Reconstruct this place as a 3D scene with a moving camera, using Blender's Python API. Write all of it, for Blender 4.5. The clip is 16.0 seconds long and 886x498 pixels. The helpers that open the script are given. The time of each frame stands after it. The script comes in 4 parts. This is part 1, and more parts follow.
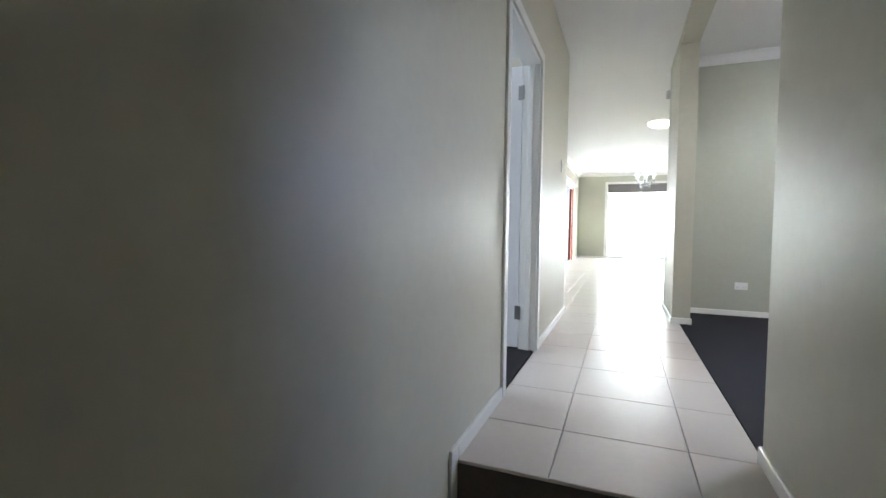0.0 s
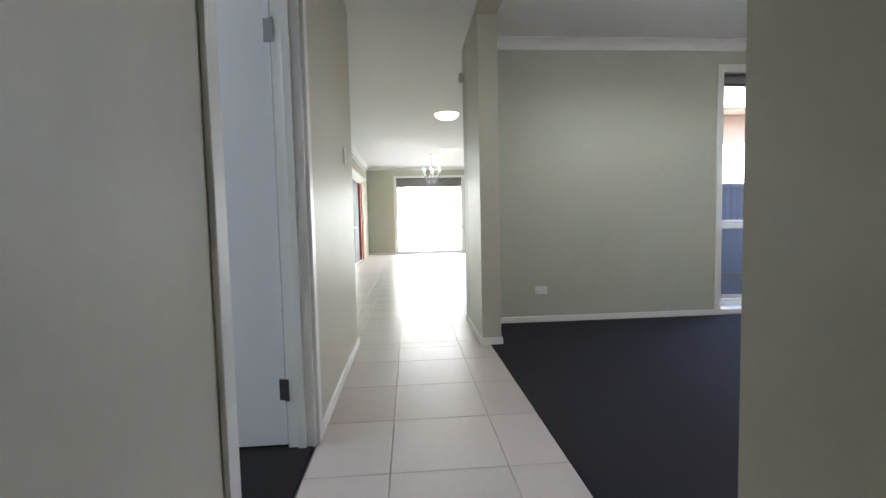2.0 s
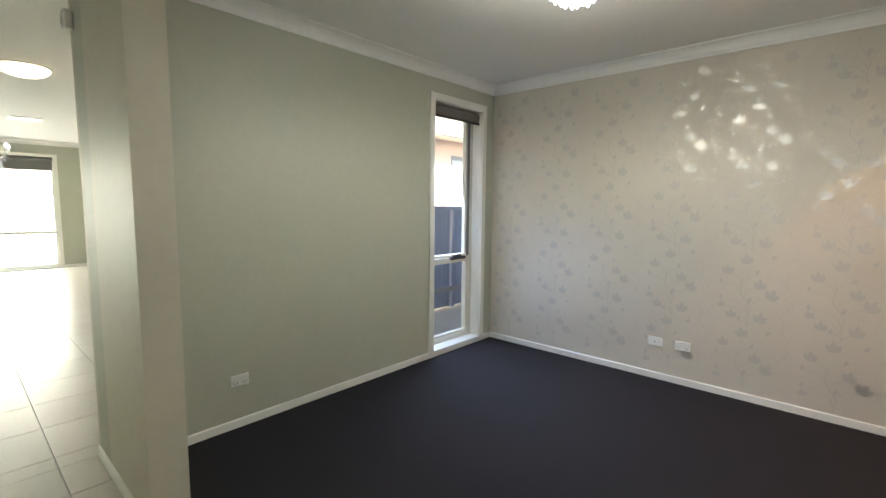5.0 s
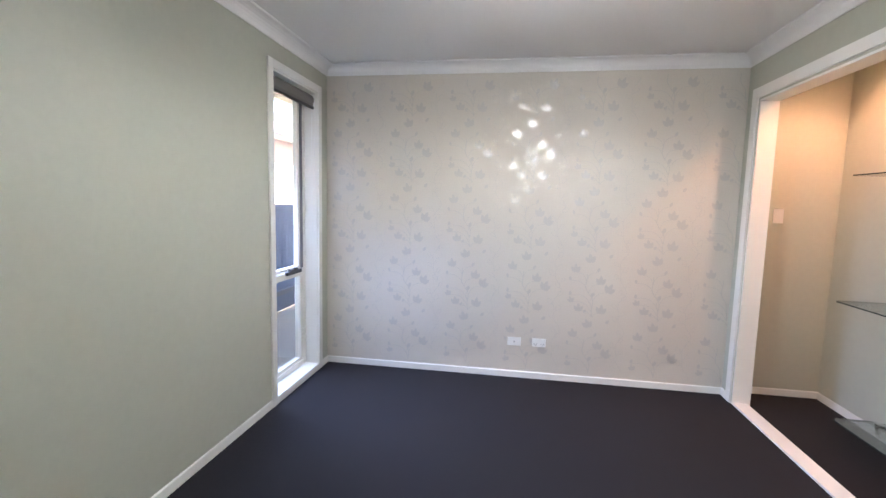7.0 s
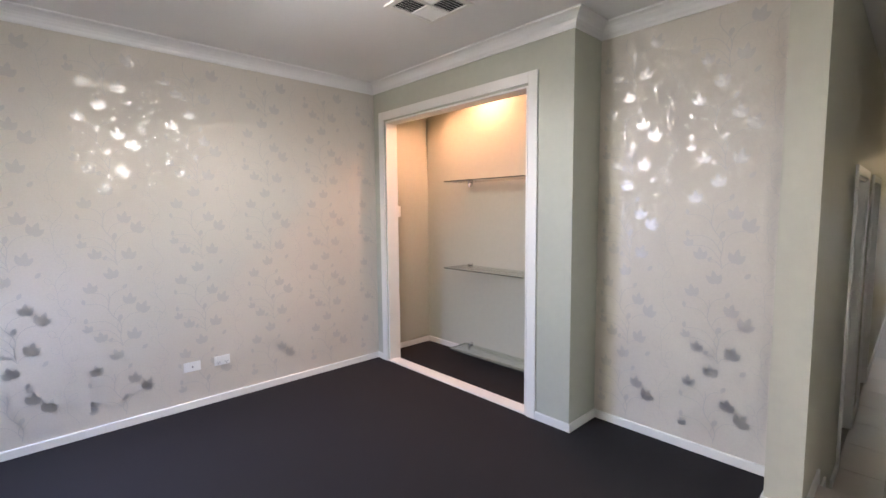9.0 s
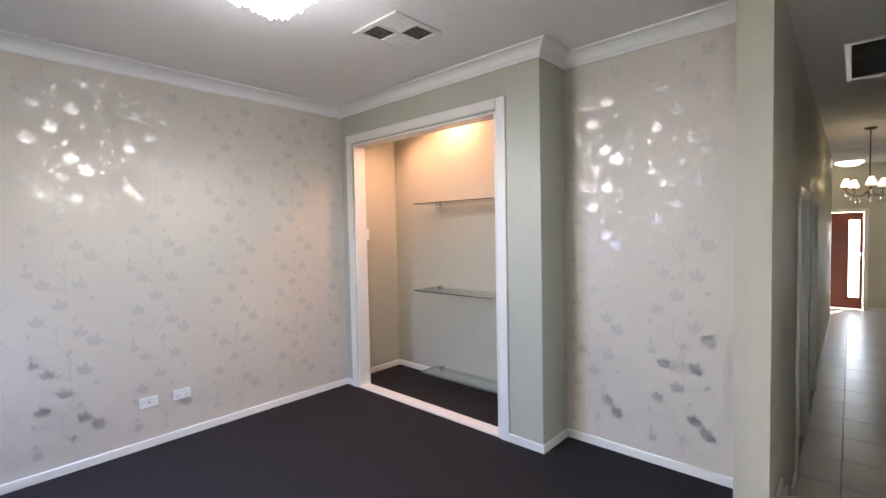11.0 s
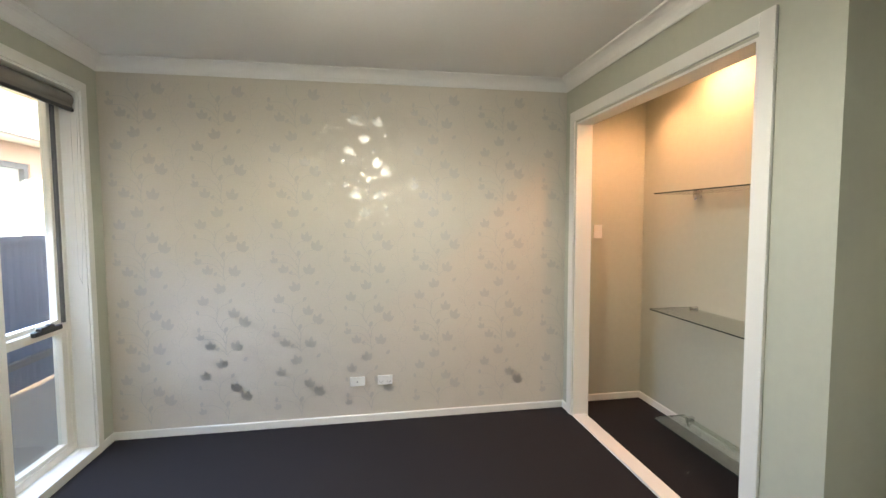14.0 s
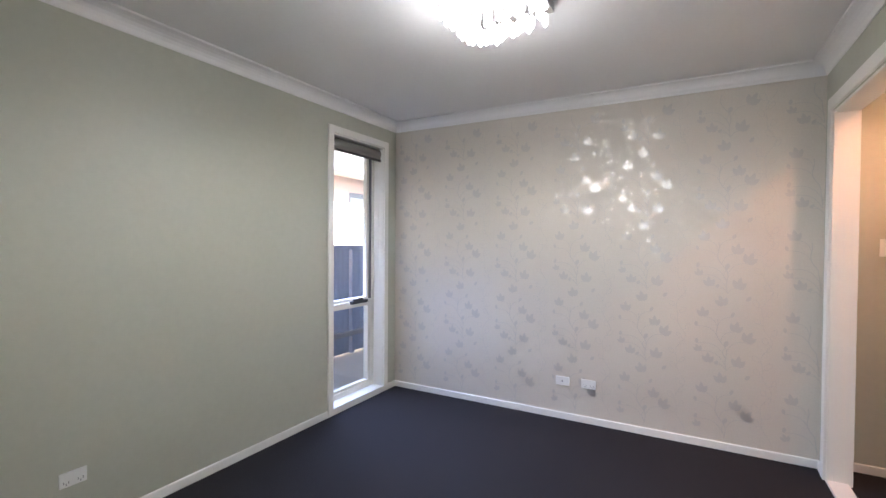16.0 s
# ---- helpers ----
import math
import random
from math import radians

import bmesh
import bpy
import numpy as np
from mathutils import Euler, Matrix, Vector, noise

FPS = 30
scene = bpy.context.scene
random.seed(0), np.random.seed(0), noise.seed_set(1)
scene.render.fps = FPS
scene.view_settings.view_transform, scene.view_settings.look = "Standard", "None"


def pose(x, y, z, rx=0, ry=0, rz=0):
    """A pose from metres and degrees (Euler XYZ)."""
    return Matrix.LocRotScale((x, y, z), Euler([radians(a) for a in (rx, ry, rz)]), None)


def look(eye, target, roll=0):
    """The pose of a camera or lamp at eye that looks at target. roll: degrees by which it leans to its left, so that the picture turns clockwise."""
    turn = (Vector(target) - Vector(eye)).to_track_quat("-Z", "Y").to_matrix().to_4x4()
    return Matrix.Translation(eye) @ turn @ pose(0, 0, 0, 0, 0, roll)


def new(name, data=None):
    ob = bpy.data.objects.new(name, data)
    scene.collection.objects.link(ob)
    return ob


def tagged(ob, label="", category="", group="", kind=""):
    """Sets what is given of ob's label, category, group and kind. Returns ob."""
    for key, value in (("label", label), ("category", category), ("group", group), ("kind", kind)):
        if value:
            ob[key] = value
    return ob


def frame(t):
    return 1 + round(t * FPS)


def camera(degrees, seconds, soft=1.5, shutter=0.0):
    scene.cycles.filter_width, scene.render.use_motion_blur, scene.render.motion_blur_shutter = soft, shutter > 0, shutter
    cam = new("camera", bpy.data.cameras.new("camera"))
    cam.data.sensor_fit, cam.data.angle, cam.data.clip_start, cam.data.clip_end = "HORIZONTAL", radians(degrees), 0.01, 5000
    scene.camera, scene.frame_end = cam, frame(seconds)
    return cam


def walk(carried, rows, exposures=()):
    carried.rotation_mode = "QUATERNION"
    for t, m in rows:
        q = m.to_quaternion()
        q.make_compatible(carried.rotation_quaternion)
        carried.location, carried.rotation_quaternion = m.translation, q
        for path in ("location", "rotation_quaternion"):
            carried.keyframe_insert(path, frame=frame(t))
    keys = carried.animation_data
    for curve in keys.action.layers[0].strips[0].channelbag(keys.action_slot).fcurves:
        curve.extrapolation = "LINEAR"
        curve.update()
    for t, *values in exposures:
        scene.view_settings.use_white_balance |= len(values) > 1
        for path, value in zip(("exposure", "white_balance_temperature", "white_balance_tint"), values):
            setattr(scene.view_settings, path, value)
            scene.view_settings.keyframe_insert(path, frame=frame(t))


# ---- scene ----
cam = camera(89.3, 16.0)
PATH = [
    (0, (0.12, 0.323, 0.87), (-0.622, 2.179, 0.782), 0.7),
    (0.5, (0.021, 0.644, 0.892), (-0.347, 2.607, 0.773), 0.5),
    (1, (-0.059, 0.964, 0.922), (-0.165, 2.956, 0.785), 0.2),
    (1.5, (-0.059, 1.233, 0.909), (0.057, 3.226, 0.787), -1.0),
    (2, (0.001, 1.512, 1.014), (0.151, 3.502, 0.889), -1.3),
    (2.5, (0.011, 1.688, 1.088), (0.163, 3.678, 0.961), -1.1),
    (3, (-0.024, 1.92, 1.242), (0.271, 3.893, 1.1), -0.9),
    (3.5, (0.038, 2.123, 1.271), (0.544, 4.051, 1.095), -0.6),
    (4, (0.089, 2.39, 1.417), (0.816, 4.242, 1.22), 0.4),
    (4.3, (0.079, 2.519, 1.45), (1.017, 4.274, 1.242), 1.3),
    (4.5, (0.077, 2.608, 1.476), (1.181, 4.263, 1.272), 0.8),
    (4.7, (0.049, 2.735, 1.474), (1.33, 4.257, 1.272), 0.7),
    (6.8, (0.181, 3.915, 1.542), (2.112, 4.389, 1.322), 0.7),
    (7, (0.151, 4.088, 1.526), (2.116, 4.399, 1.318), 1.4),
    (7.5, (0.187, 4.389, 1.555), (2.171, 4.266, 1.331), 0.0),
    (8, (0.246, 4.614, 1.431), (2.156, 4.05, 1.242), 1.0),
    (8.5, (0.296, 4.77, 1.454), (1.99, 3.722, 1.278), 1.0),
    (9, (0.325, 4.925, 1.491), (1.778, 3.561, 1.318), -0.5),
    (9.2, (0.342, 4.976, 1.49), (1.731, 3.546, 1.324), -0.4),
    (11.3, (0.362, 4.938, 1.51), (1.711, 3.463, 1.434), -1.1),
    (11.5, (0.372, 4.89, 1.5), (1.75, 3.442, 1.439), -1.1),
    (12, (0.39, 4.705, 1.483), (1.812, 3.301, 1.417), -0.4),
    (12.5, (0.481, 4.469, 1.47), (1.984, 3.152, 1.407), -0.5),
    (13, (0.577, 4.218, 1.459), (2.276, 3.165, 1.401), -0.7),
    (13.5, (0.606, 4.08, 1.518), (2.488, 3.412, 1.419), -0.2),
    (14, (0.548, 3.951, 1.575), (2.517, 3.624, 1.45), -0.2),
    (14.5, (0.423, 3.764, 1.561), (2.42, 3.816, 1.469), -0.2),
    (15, (0.335, 3.582, 1.563), (2.3, 3.948, 1.486), -0.7),
    (15.5, (0.288, 3.289, 1.532), (2.119, 4.091, 1.477), -0.5),
    (16, (0.232, 3.113, 1.503), (1.982, 4.081, 1.468), 0.4),
]
EXPOSURES = [(0, 4.8, 6100, 8), (1, 4.3, 6000, 9), (3, 4.12, 6850, 6), (4.6, 4.15, 7350, 2), (7, 4.74, 6350, 11), (9.2, 4.55, 6750, 14), (11.4, 4.55, 6450, 13), (12.3, 4.53, 6600, 11), (13, 4.5, 7700, 3), (13.8, 4.5, 7800, 2), (14.6, 4.5, 7300, 11), (15.2, 4.49, 7000, 14), (16, 4.48, 6450, 13)]
walk(cam, [(t, look(eye, target, roll)) for t, eye, target, roll in PATH], exposures=EXPOSURES)

# ---- world and sun ----
world = bpy.data.worlds.new("sky")
scene.world = world
world.use_nodes = True
wn = world.node_tree.nodes
sky = wn.new("ShaderNodeTexSky")
sky.sky_type, sky.sun_disc = "NISHITA", False
sky.sun_elevation, sky.sun_rotation = radians(35), radians(199)
world.node_tree.links.new(sky.outputs[0], wn["Background"].inputs[0])
wn["Background"].inputs[1].default_value = 0.055
sun_data = bpy.data.lights.new("sun", "SUN")
sun_data.energy, sun_data.angle, sun_data.color = 3.8, radians(0.5), (1, 0.94, 0.86)
sun = new("sun", sun_data)
sun.matrix_world = look((-10.5, -30, 22.3), (0, 0, 0))


def area_lamp(name, eye, target, w, h, watts, colour):
    data = bpy.data.lights.new(name, "AREA")
    data.shape, data.size, data.size_y, data.energy, data.color = "RECTANGLE", w, h, watts, colour
    ob = new(name, data)
    ob.matrix_world = look(eye, target)
    return ob


def spot_lamp(name, eye, target, watts, colour, cone, blend, radius):
    data = bpy.data.lights.new(name, "SPOT")
    data.energy, data.color, data.spot_size, data.spot_blend, data.shadow_soft_size = watts, colour, radians(cone), blend, radius
    ob = new(name, data)
    ob.matrix_world = look(eye, target)
    return ob


DAY = (0.78, 0.87, 1.0)
area_lamp("daylight_far_window", (0.67, 15.75, 1.25), (0.67, 0, 0.9), 2.1, 2.2, 2.6, DAY)
area_lamp("daylight_sliding_door", (-1.45, 12.6, 1.1), (3, 12.6, 1.0), 2.6, 2.1, 2.6, DAY)
area_lamp("daylight_side_window", (-2.1, 11.25, 1.2), (-2.1, 4, 1.0), 0.95, 2.2, 0.9, DAY)
# Bedroom fill lamp is added inside a solid wall, for daylight from an unseen window.
area_lamp("bedroom_daylight_fill", (-4.35, 2.9, 1.5), (0, 2.9, 1.0), 1.8, 1.4, 5.0, DAY)
area_lamp("daylight_entry", (0.31, -7.88, 0.75), (0.31, 0, 0.4), 0.17, 1.6, 0.25, DAY)
area_lamp("daylight_room_window", (3.47, 5.97, 1.6), (2.75, 4.5, 0.0), 0.56, 1.2, 1.9, (0.42, 0.56, 1.0)).data.spread = radians(115)
WARM = (1.0, 0.48, 0.28)
spot_lamp("niche_lamp_middle", (3.21, 1.82, 2.67), (3.21, 1.82, 0), 2.5, WARM, 176, 0.85, 0.012)
spot_lamp("niche_lamp_east", (3.70, 1.86, 2.67), (3.70, 1.86, 0), 1.8, WARM, 115, 0.9, 0.03)
spot_lamp("niche_lamp_west", (2.60, 1.88, 2.67), (2.60, 1.88, 0), 1.0, WARM, 95, 0.9, 0.03)
spot_lamp("crystal_light_lamp", (2.24, 3.98, 2.42), (2.24, 3.98, 0), 3.3, (0.94, 0.955, 0.97), 179, 0.4, 0.16)
crystal_glow = bpy.data.lights.new("crystal_light_glow", "POINT")
crystal_glow.energy, crystal_glow.color, crystal_glow.shadow_soft_size = 0.4, (0.94, 0.955, 0.97), 0.16
new("crystal_light_glow", crystal_glow).matrix_world = pose(2.24, 3.98, 2.37)


# ---- materials ----
def material(name, colour, rough=0.5, metal=0.0, vary=0.06, scale=3.0, fine=60.0, bump=0.0, bump_scale=200.0, spread=0.0, coat=0.0, spec=0.5):
    """A surface with broad and fine variation in tone and gloss, and fine relief."""
    m = bpy.data.materials.new(name)
    m.use_nodes = True
    n, l = m.node_tree.nodes, m.node_tree.links
    b = n["Principled BSDF"]
    b.inputs["Metallic"].default_value = metal
    b.inputs["Coat Weight"].default_value = coat
    b.inputs["Specular IOR Level"].default_value = spec
    tc = n.new("ShaderNodeTexCoord")
    big, small = n.new("ShaderNodeTexNoise"), n.new("ShaderNodeTexNoise")
    big.inputs["Scale"].default_value, big.inputs["Detail"].default_value = scale, 4
    small.inputs["Scale"].default_value, small.inputs["Detail"].default_value = fine, 3
    l.new(tc.outputs["Object"], big.inputs["Vector"])
    l.new(tc.outputs["Object"], small.inputs["Vector"])
    add = n.new("ShaderNodeMath")
    add.operation = "ADD"
    l.new(big.outputs[0], add.inputs[0])
    l.new(small.outputs[0], add.inputs[1])
    ramp = n.new("ShaderNodeMapRange")
    ramp.inputs["From Min"].default_value, ramp.inputs["From Max"].default_value = 0.6, 1.4
    ramp.inputs["To Min"].default_value, ramp.inputs["To Max"].default_value = 1 - vary, 1 + vary
    l.new(add.outputs[0], ramp.inputs["Value"])
    value = ramp.outputs[0]
    if spread:
        info = n.new("ShaderNodeObjectInfo")
        r2 = n.new("ShaderNodeMapRange")
        r2.inputs["To Min"].default_value, r2.inputs["To Max"].default_value = 1 - spread, 1 + spread
        l.new(info.outputs["Random"], r2.inputs["Value"])
        far = n.new("ShaderNodeMath")
        far.operation, far.inputs[1].default_value = "MULTIPLY", 60.0
        l.new(info.outputs["Random"], far.inputs[0])
        for tex in (big, small):
            tex.noise_dimensions = "4D"
            l.new(far.outputs[0], tex.inputs["W"])
        mul = n.new("ShaderNodeMath")
        mul.operation = "MULTIPLY"
        l.new(value, mul.inputs[0])
        l.new(r2.outputs[0], mul.inputs[1])
        value = mul.outputs[0]
    mix = n.new("ShaderNodeVectorMath")
    mix.operation = "SCALE"
    mix.inputs[0].default_value = colour
    l.new(value, mix.inputs["Scale"])
    l.new(mix.outputs[0], b.inputs["Base Color"])
    rr = n.new("ShaderNodeMapRange")
    rr.inputs["From Min"].default_value, rr.inputs["From Max"].default_value = 0.3, 0.7
    rr.inputs["To Min"].default_value, rr.inputs["To Max"].default_value = max(0.02, rough * 0.88), min(1, rough * 1.12)
    l.new(big.outputs[0], rr.inputs["Value"])
    l.new(rr.outputs[0], b.inputs["Roughness"])
    if bump:
        tex, bn = n.new("ShaderNodeTexNoise"), n.new("ShaderNodeBump")
        tex.inputs["Scale"].default_value, tex.inputs["Detail"].default_value = bump_scale, 2
        bn.inputs["Strength"].default_value, bn.inputs["Distance"].default_value = bump, 0.004
        l.new(tc.outputs["Object"], tex.inputs["Vector"])
        l.new(tex.outputs[0], bn.inputs["Height"])
        l.new(bn.outputs[0], b.inputs["Normal"])
    return m


def glowing(name, colour, strength):
    m = bpy.data.materials.new(name)
    m.use_nodes = True
    b = m.node_tree.nodes["Principled BSDF"]
    b.inputs["Base Color"].default_value = (0.9, 0.9, 0.9, 1)
    b.inputs["Emission Color"].default_value = (*colour, 1)
    b.inputs["Emission Strength"].default_value = strength
    return m


def glass(name, tint=(1, 1, 1), rough=0.0, facing=0.025, grazing=0.6, power=4.0):
    """Thin clear glass: light goes straight through, with a slight gloss."""
    m = bpy.data.materials.new(name)
    m.use_nodes = True
    n, l = m.node_tree.nodes, m.node_tree.links
    n.remove(n["Principled BSDF"])
    tr, gl, mx, fr = n.new("ShaderNodeBsdfTransparent"), n.new("ShaderNodeBsdfGlossy"), n.new("ShaderNodeMixShader"), n.new("ShaderNodeLayerWeight")
    tr.inputs[0].default_value = (*tint, 1)
    gl.inputs["Roughness"].default_value = max(rough, 0.01)
    fr.inputs[0].default_value = 0.5
    pw, ad = n.new("ShaderNodeMath"), n.new("ShaderNodeMath")
    pw.operation, pw.inputs[1].default_value = "POWER", power
    ad.operation, ad.inputs[1].default_value, ad.inputs[2].default_value = "MULTIPLY_ADD", grazing, facing
    l.new(fr.outputs["Facing"], pw.inputs[0])
    l.new(pw.outputs[0], ad.inputs[0])
    l.new(ad.outputs[0], mx.inputs[0])
    l.new(tr.outputs[0], mx.inputs[1])
    l.new(gl.outputs[0], mx.inputs[2])
    l.new(mx.outputs[0], n["Material Output"].inputs[0])
    return m


PAINT = material("sage_wall_paint", (0.465, 0.475, 0.395), 0.5, vary=0.035, scale=1.2, fine=25, bump=0.03, bump_scale=260)
HALLPAINT = material("hall_wall_paint", (0.56, 0.535, 0.44), 0.46, vary=0.04, scale=1.0, fine=20, bump=0.03, bump_scale=240)
CEIL = material("ceiling_paint", (0.82, 0.81, 0.80), 0.85, vary=0.02, scale=1.5, fine=40, bump=0.05, bump_scale=300)
WHITE = material("gloss_white_trim", (0.80, 0.79, 0.75), 0.34, vary=0.015, scale=2.5, fine=80)
DOORWHITE = material("white_door_paint", (0.78, 0.77, 0.78), 0.35, vary=0.02, scale=2, fine=60, bump=0.04, bump_scale=150)
WALLPAPER = material("pearl_wallpaper", (0.63, 0.58, 0.51), 0.72, vary=0.05, scale=2.0, fine=90, bump=0.06, bump_scale=400, spec=0.4)
LEAF = material("foil_leaf_print", (0.56, 0.53, 0.49), 0.42, metal=0.8, vary=0.04, scale=8, fine=120)
CARPET = material("charcoal_carpet", (0.021, 0.0185, 0.021), 0.95, vary=0.35, scale=1.6, fine=350, bump=0.9, bump_scale=700, spec=0.25)
TILE = material("beige_porcelain", (0.58, 0.52, 0.475), 0.33, vary=0.045, scale=2.5, fine=30, bump=0.02, bump_scale=60, spread=0.05)
GROUT = material("grout", (0.40, 0.36, 0.31), 0.9, vary=0.15, scale=6, fine=90)
RISER = material("dark_riser", (0.06, 0.045, 0.035), 0.6, vary=0.2, scale=6, fine=60)
CREAM = material("cream_aluminium", (0.74, 0.71, 0.63), 0.35, vary=0.03)
BLIND = material("grey_blind_fabric", (0.20, 0.19, 0.18), 0.9, vary=0.08, fine=300, bump=0.2, bump_scale=500)
RENDERLINEN = material("pelmet_linen", (0.52, 0.47, 0.40), 0.85, vary=0.06, fine=200, bump=0.1, bump_scale=400)
BLACK = material("black_plastic", (0.015, 0.015, 0.017), 0.35, vary=0.1)
GREYSEAL = material("grey_rubber_seal", (0.16, 0.16, 0.17), 0.6, vary=0.1)
CHROME = material("brushed_chrome", (0.75, 0.75, 0.76), 0.18, metal=1.0, vary=0.03)
BRONZE = material("aged_bronze", (0.12, 0.085, 0.06), 0.35, metal=0.8, vary=0.15)
STEEL = material("hinge_steel", (0.35, 0.35, 0.35), 0.3, metal=1.0)
PLASTIC = material("white_plastic_plate", (0.82, 0.82, 0.80), 0.34, vary=0.01)
REDWOOD = material("red_stained_timber", (0.30, 0.055, 0.022), 0.36, vary=0.2, scale=4, fine=40, bump=0.08, bump_scale=90)
# Near-black, so flat panels pass for the unlit hollow of the ducts.
GRILLE_DARK = material("duct_dark", (0.02, 0.02, 0.02), 0.9)
GLASS = glass("window_glass", (0.96, 0.98, 0.98))
SHELFGLASS = glass("shelf_glass", (0.91, 0.95, 0.93), 0.0, 0.10, 0.85, 2.2)
EDGEGLASS = material("glass_edge", (0.03, 0.045, 0.04), 0.15, vary=0.1)
CRYSTAL = glowing("lit_crystal", (0.95, 0.97, 1.0), 1.7)
CRYSTAL_RIM = glowing("lit_crystal_rim", (0.95, 0.97, 1.0), 0.45)
CRYSTAL_FAR = glowing("lit_crystal_small", (0.96, 0.98, 1.0), 0.1)
CRYSTAL_DIM = material("clear_crystal", (0.75, 0.77, 0.8), 0.08, metal=0.7)
SHADE = glowing("lit_fabric_shade", (1.0, 0.78, 0.48), 0.4)
OYSTER = glowing("lit_oyster_glass", (1.0, 0.85, 0.62), 0.32)
DOWN = glowing("downlight_face", (1.0, 0.62, 0.32), 0.6)
FENCE = material("blue_grey_steel_sheet", (0.16, 0.205, 0.32), 0.5, vary=0.08, scale=1.5)
RENDERWALL = material("pink_render", (0.62, 0.48, 0.42), 0.85, vary=0.06, bump=0.2, bump_scale=120)
GROUND = material("concrete_path", (0.34, 0.31, 0.28), 0.9, vary=0.15, scale=0.8, fine=30, bump=0.2, bump_scale=60)
ROOFING = material("slate_roof_tiles", (0.10, 0.10, 0.11), 0.7, vary=0.2)
GUTTER = material("grey_gutter", (0.18, 0.19, 0.22), 0.45)
PALEBLIND = material("pale_blind", (0.62, 0.66, 0.70), 0.7)
LAWN = material("lawn", (0.08, 0.13, 0.03), 0.95, vary=0.35, scale=1.2, fine=60, bump=0.6, bump_scale=90)
LEAFGREEN = material("shrub_leaves", (0.06, 0.12, 0.03), 0.6, vary=0.4, scale=3)


# ---- mesh helpers ----
def box(bm, x0, x1, y0, y1, z0, z1, bevel=0.0):
    vs = [bm.verts.new((x, y, z)) for z in (z0, z1) for y in (y0, y1) for x in (x0, x1)]
    fs = [bm.faces.new([vs[i] for i in q]) for q in ((0, 2, 3, 1), (4, 5, 7, 6), (0, 1, 5, 4), (2, 6, 7, 3), (0, 4, 6, 2), (1, 3, 7, 5))]
    if bevel:
        bmesh.ops.bevel(bm, geom=list({e for f in fs for e in f.edges}), offset=bevel, segments=2, profile=0.5, affect="EDGES")
    return bm


def boxes(*rows, bevel=0.0):
    bm = bmesh.new()
    for r in rows:
        box(bm, *r, bevel=bevel)
    return bm


def lathe(profile, seg=24, centre=(0, 0, 0)):
    """A turned shape from (radius, height) rows."""
    bm = bmesh.new()
    rings = []
    for r, z in profile:
        rings.append([bm.verts.new((centre[0] + r * math.cos(2 * math.pi * i / seg), centre[1] + r * math.sin(2 * math.pi * i / seg), centre[2] + z)) for i in range(seg)])
    for a, b in zip(rings, rings[1:]):
        for i in range(seg):
            bm.faces.new((a[i], a[(i + 1) % seg], b[(i + 1) % seg], b[i]))
    bm.faces.new(rings[0][::-1])
    bm.faces.new(rings[-1])
    bmesh.ops.recalc_face_normals(bm, faces=bm.faces)
    return bm


def tube(points, radius, seg=8):
    """A round bar that follows points."""
    bm = bmesh.new()
    rings = []
    pts = [Vector(p) for p in points]
    for i, p in enumerate(pts):
        d = (pts[min(i + 1, len(pts) - 1)] - pts[max(i - 1, 0)]).normalized()
        side = d.orthogonal().normalized() if i == 0 else (side - d * side.dot(d)).normalized()
        up = d.cross(side)
        rings.append([bm.verts.new(p + radius * (math.cos(a) * side + math.sin(a) * up)) for a in (2 * math.pi * k / seg for k in range(seg))])
    for a, b in zip(rings, rings[1:]):
        for i in range(seg):
            bm.faces.new((a[i], a[(i + 1) % seg], b[(i + 1) % seg], b[i]))
    bm.faces.new(rings[0][::-1])
    bm.faces.new(rings[-1])
    bmesh.ops.recalc_face_normals(bm, faces=bm.faces)
    return bm


def mesh_of(name, bm, mat, smooth=False):
    me = bpy.data.meshes.new(name)
    bm.to_mesh(me)
    bm.free()
    me.materials.append(mat)
    if smooth:
        me.polygons.foreach_set("use_smooth", [True] * len(me.polygons))
    return me


def part(name, bm, mat, parent=None, label="", smooth=False):
    ob = new(name, mesh_of(name, bm, mat, smooth))
    if parent:
        ob.parent = parent
    return tagged(ob, label)


def structure(name, bm, mat, label, category):
    return tagged(part(name, bm, mat), label, category, kind="structure")


def thing(name, label, category, at=(0, 0, 0), group="", kind=""):
    ob = new(name)
    ob.empty_display_size = 0.1
    ob.matrix_world = pose(*at)
    return tagged(ob, label, category, group, kind)


# ---- plan ----
XL, XR, XN = -0.447, 0.575, 0.73      # hall faces, room side of the nibs
XE, YN, YS, YW = 4.045, 5.785, 2.345, 2.007
XR2, XN2 = 0.635, 0.785                # the same for the wall beside the steps
NIB0, NIB1 = 2.32, 5.07               # ends of the opening between hall and room
H, LOW = 2.70, -0.34                  # ceiling, lower entry floor
STEP = 1.90
BASE = 0.06

# walls of the room
structure("wall_north", boxes((XR, 3.115, YN, 6.0, 0, H), (3.845, XE + 0.2, YN, 6.0, 0, H), (3.115, 3.845, YN, 6.0, 2.42, H), (3.115, 3.845, YN, 6.0, -0.1, 0.06)), PAINT, "sage green painted wall with a tall narrow window", "wall")
wall_east = structure("wall_east", boxes((XE, XE + 0.2, YS - 0.06, YN, 0, H)), WALLPAPER, "pearl wallpaper wall printed with trailing foil leaves", "wall")
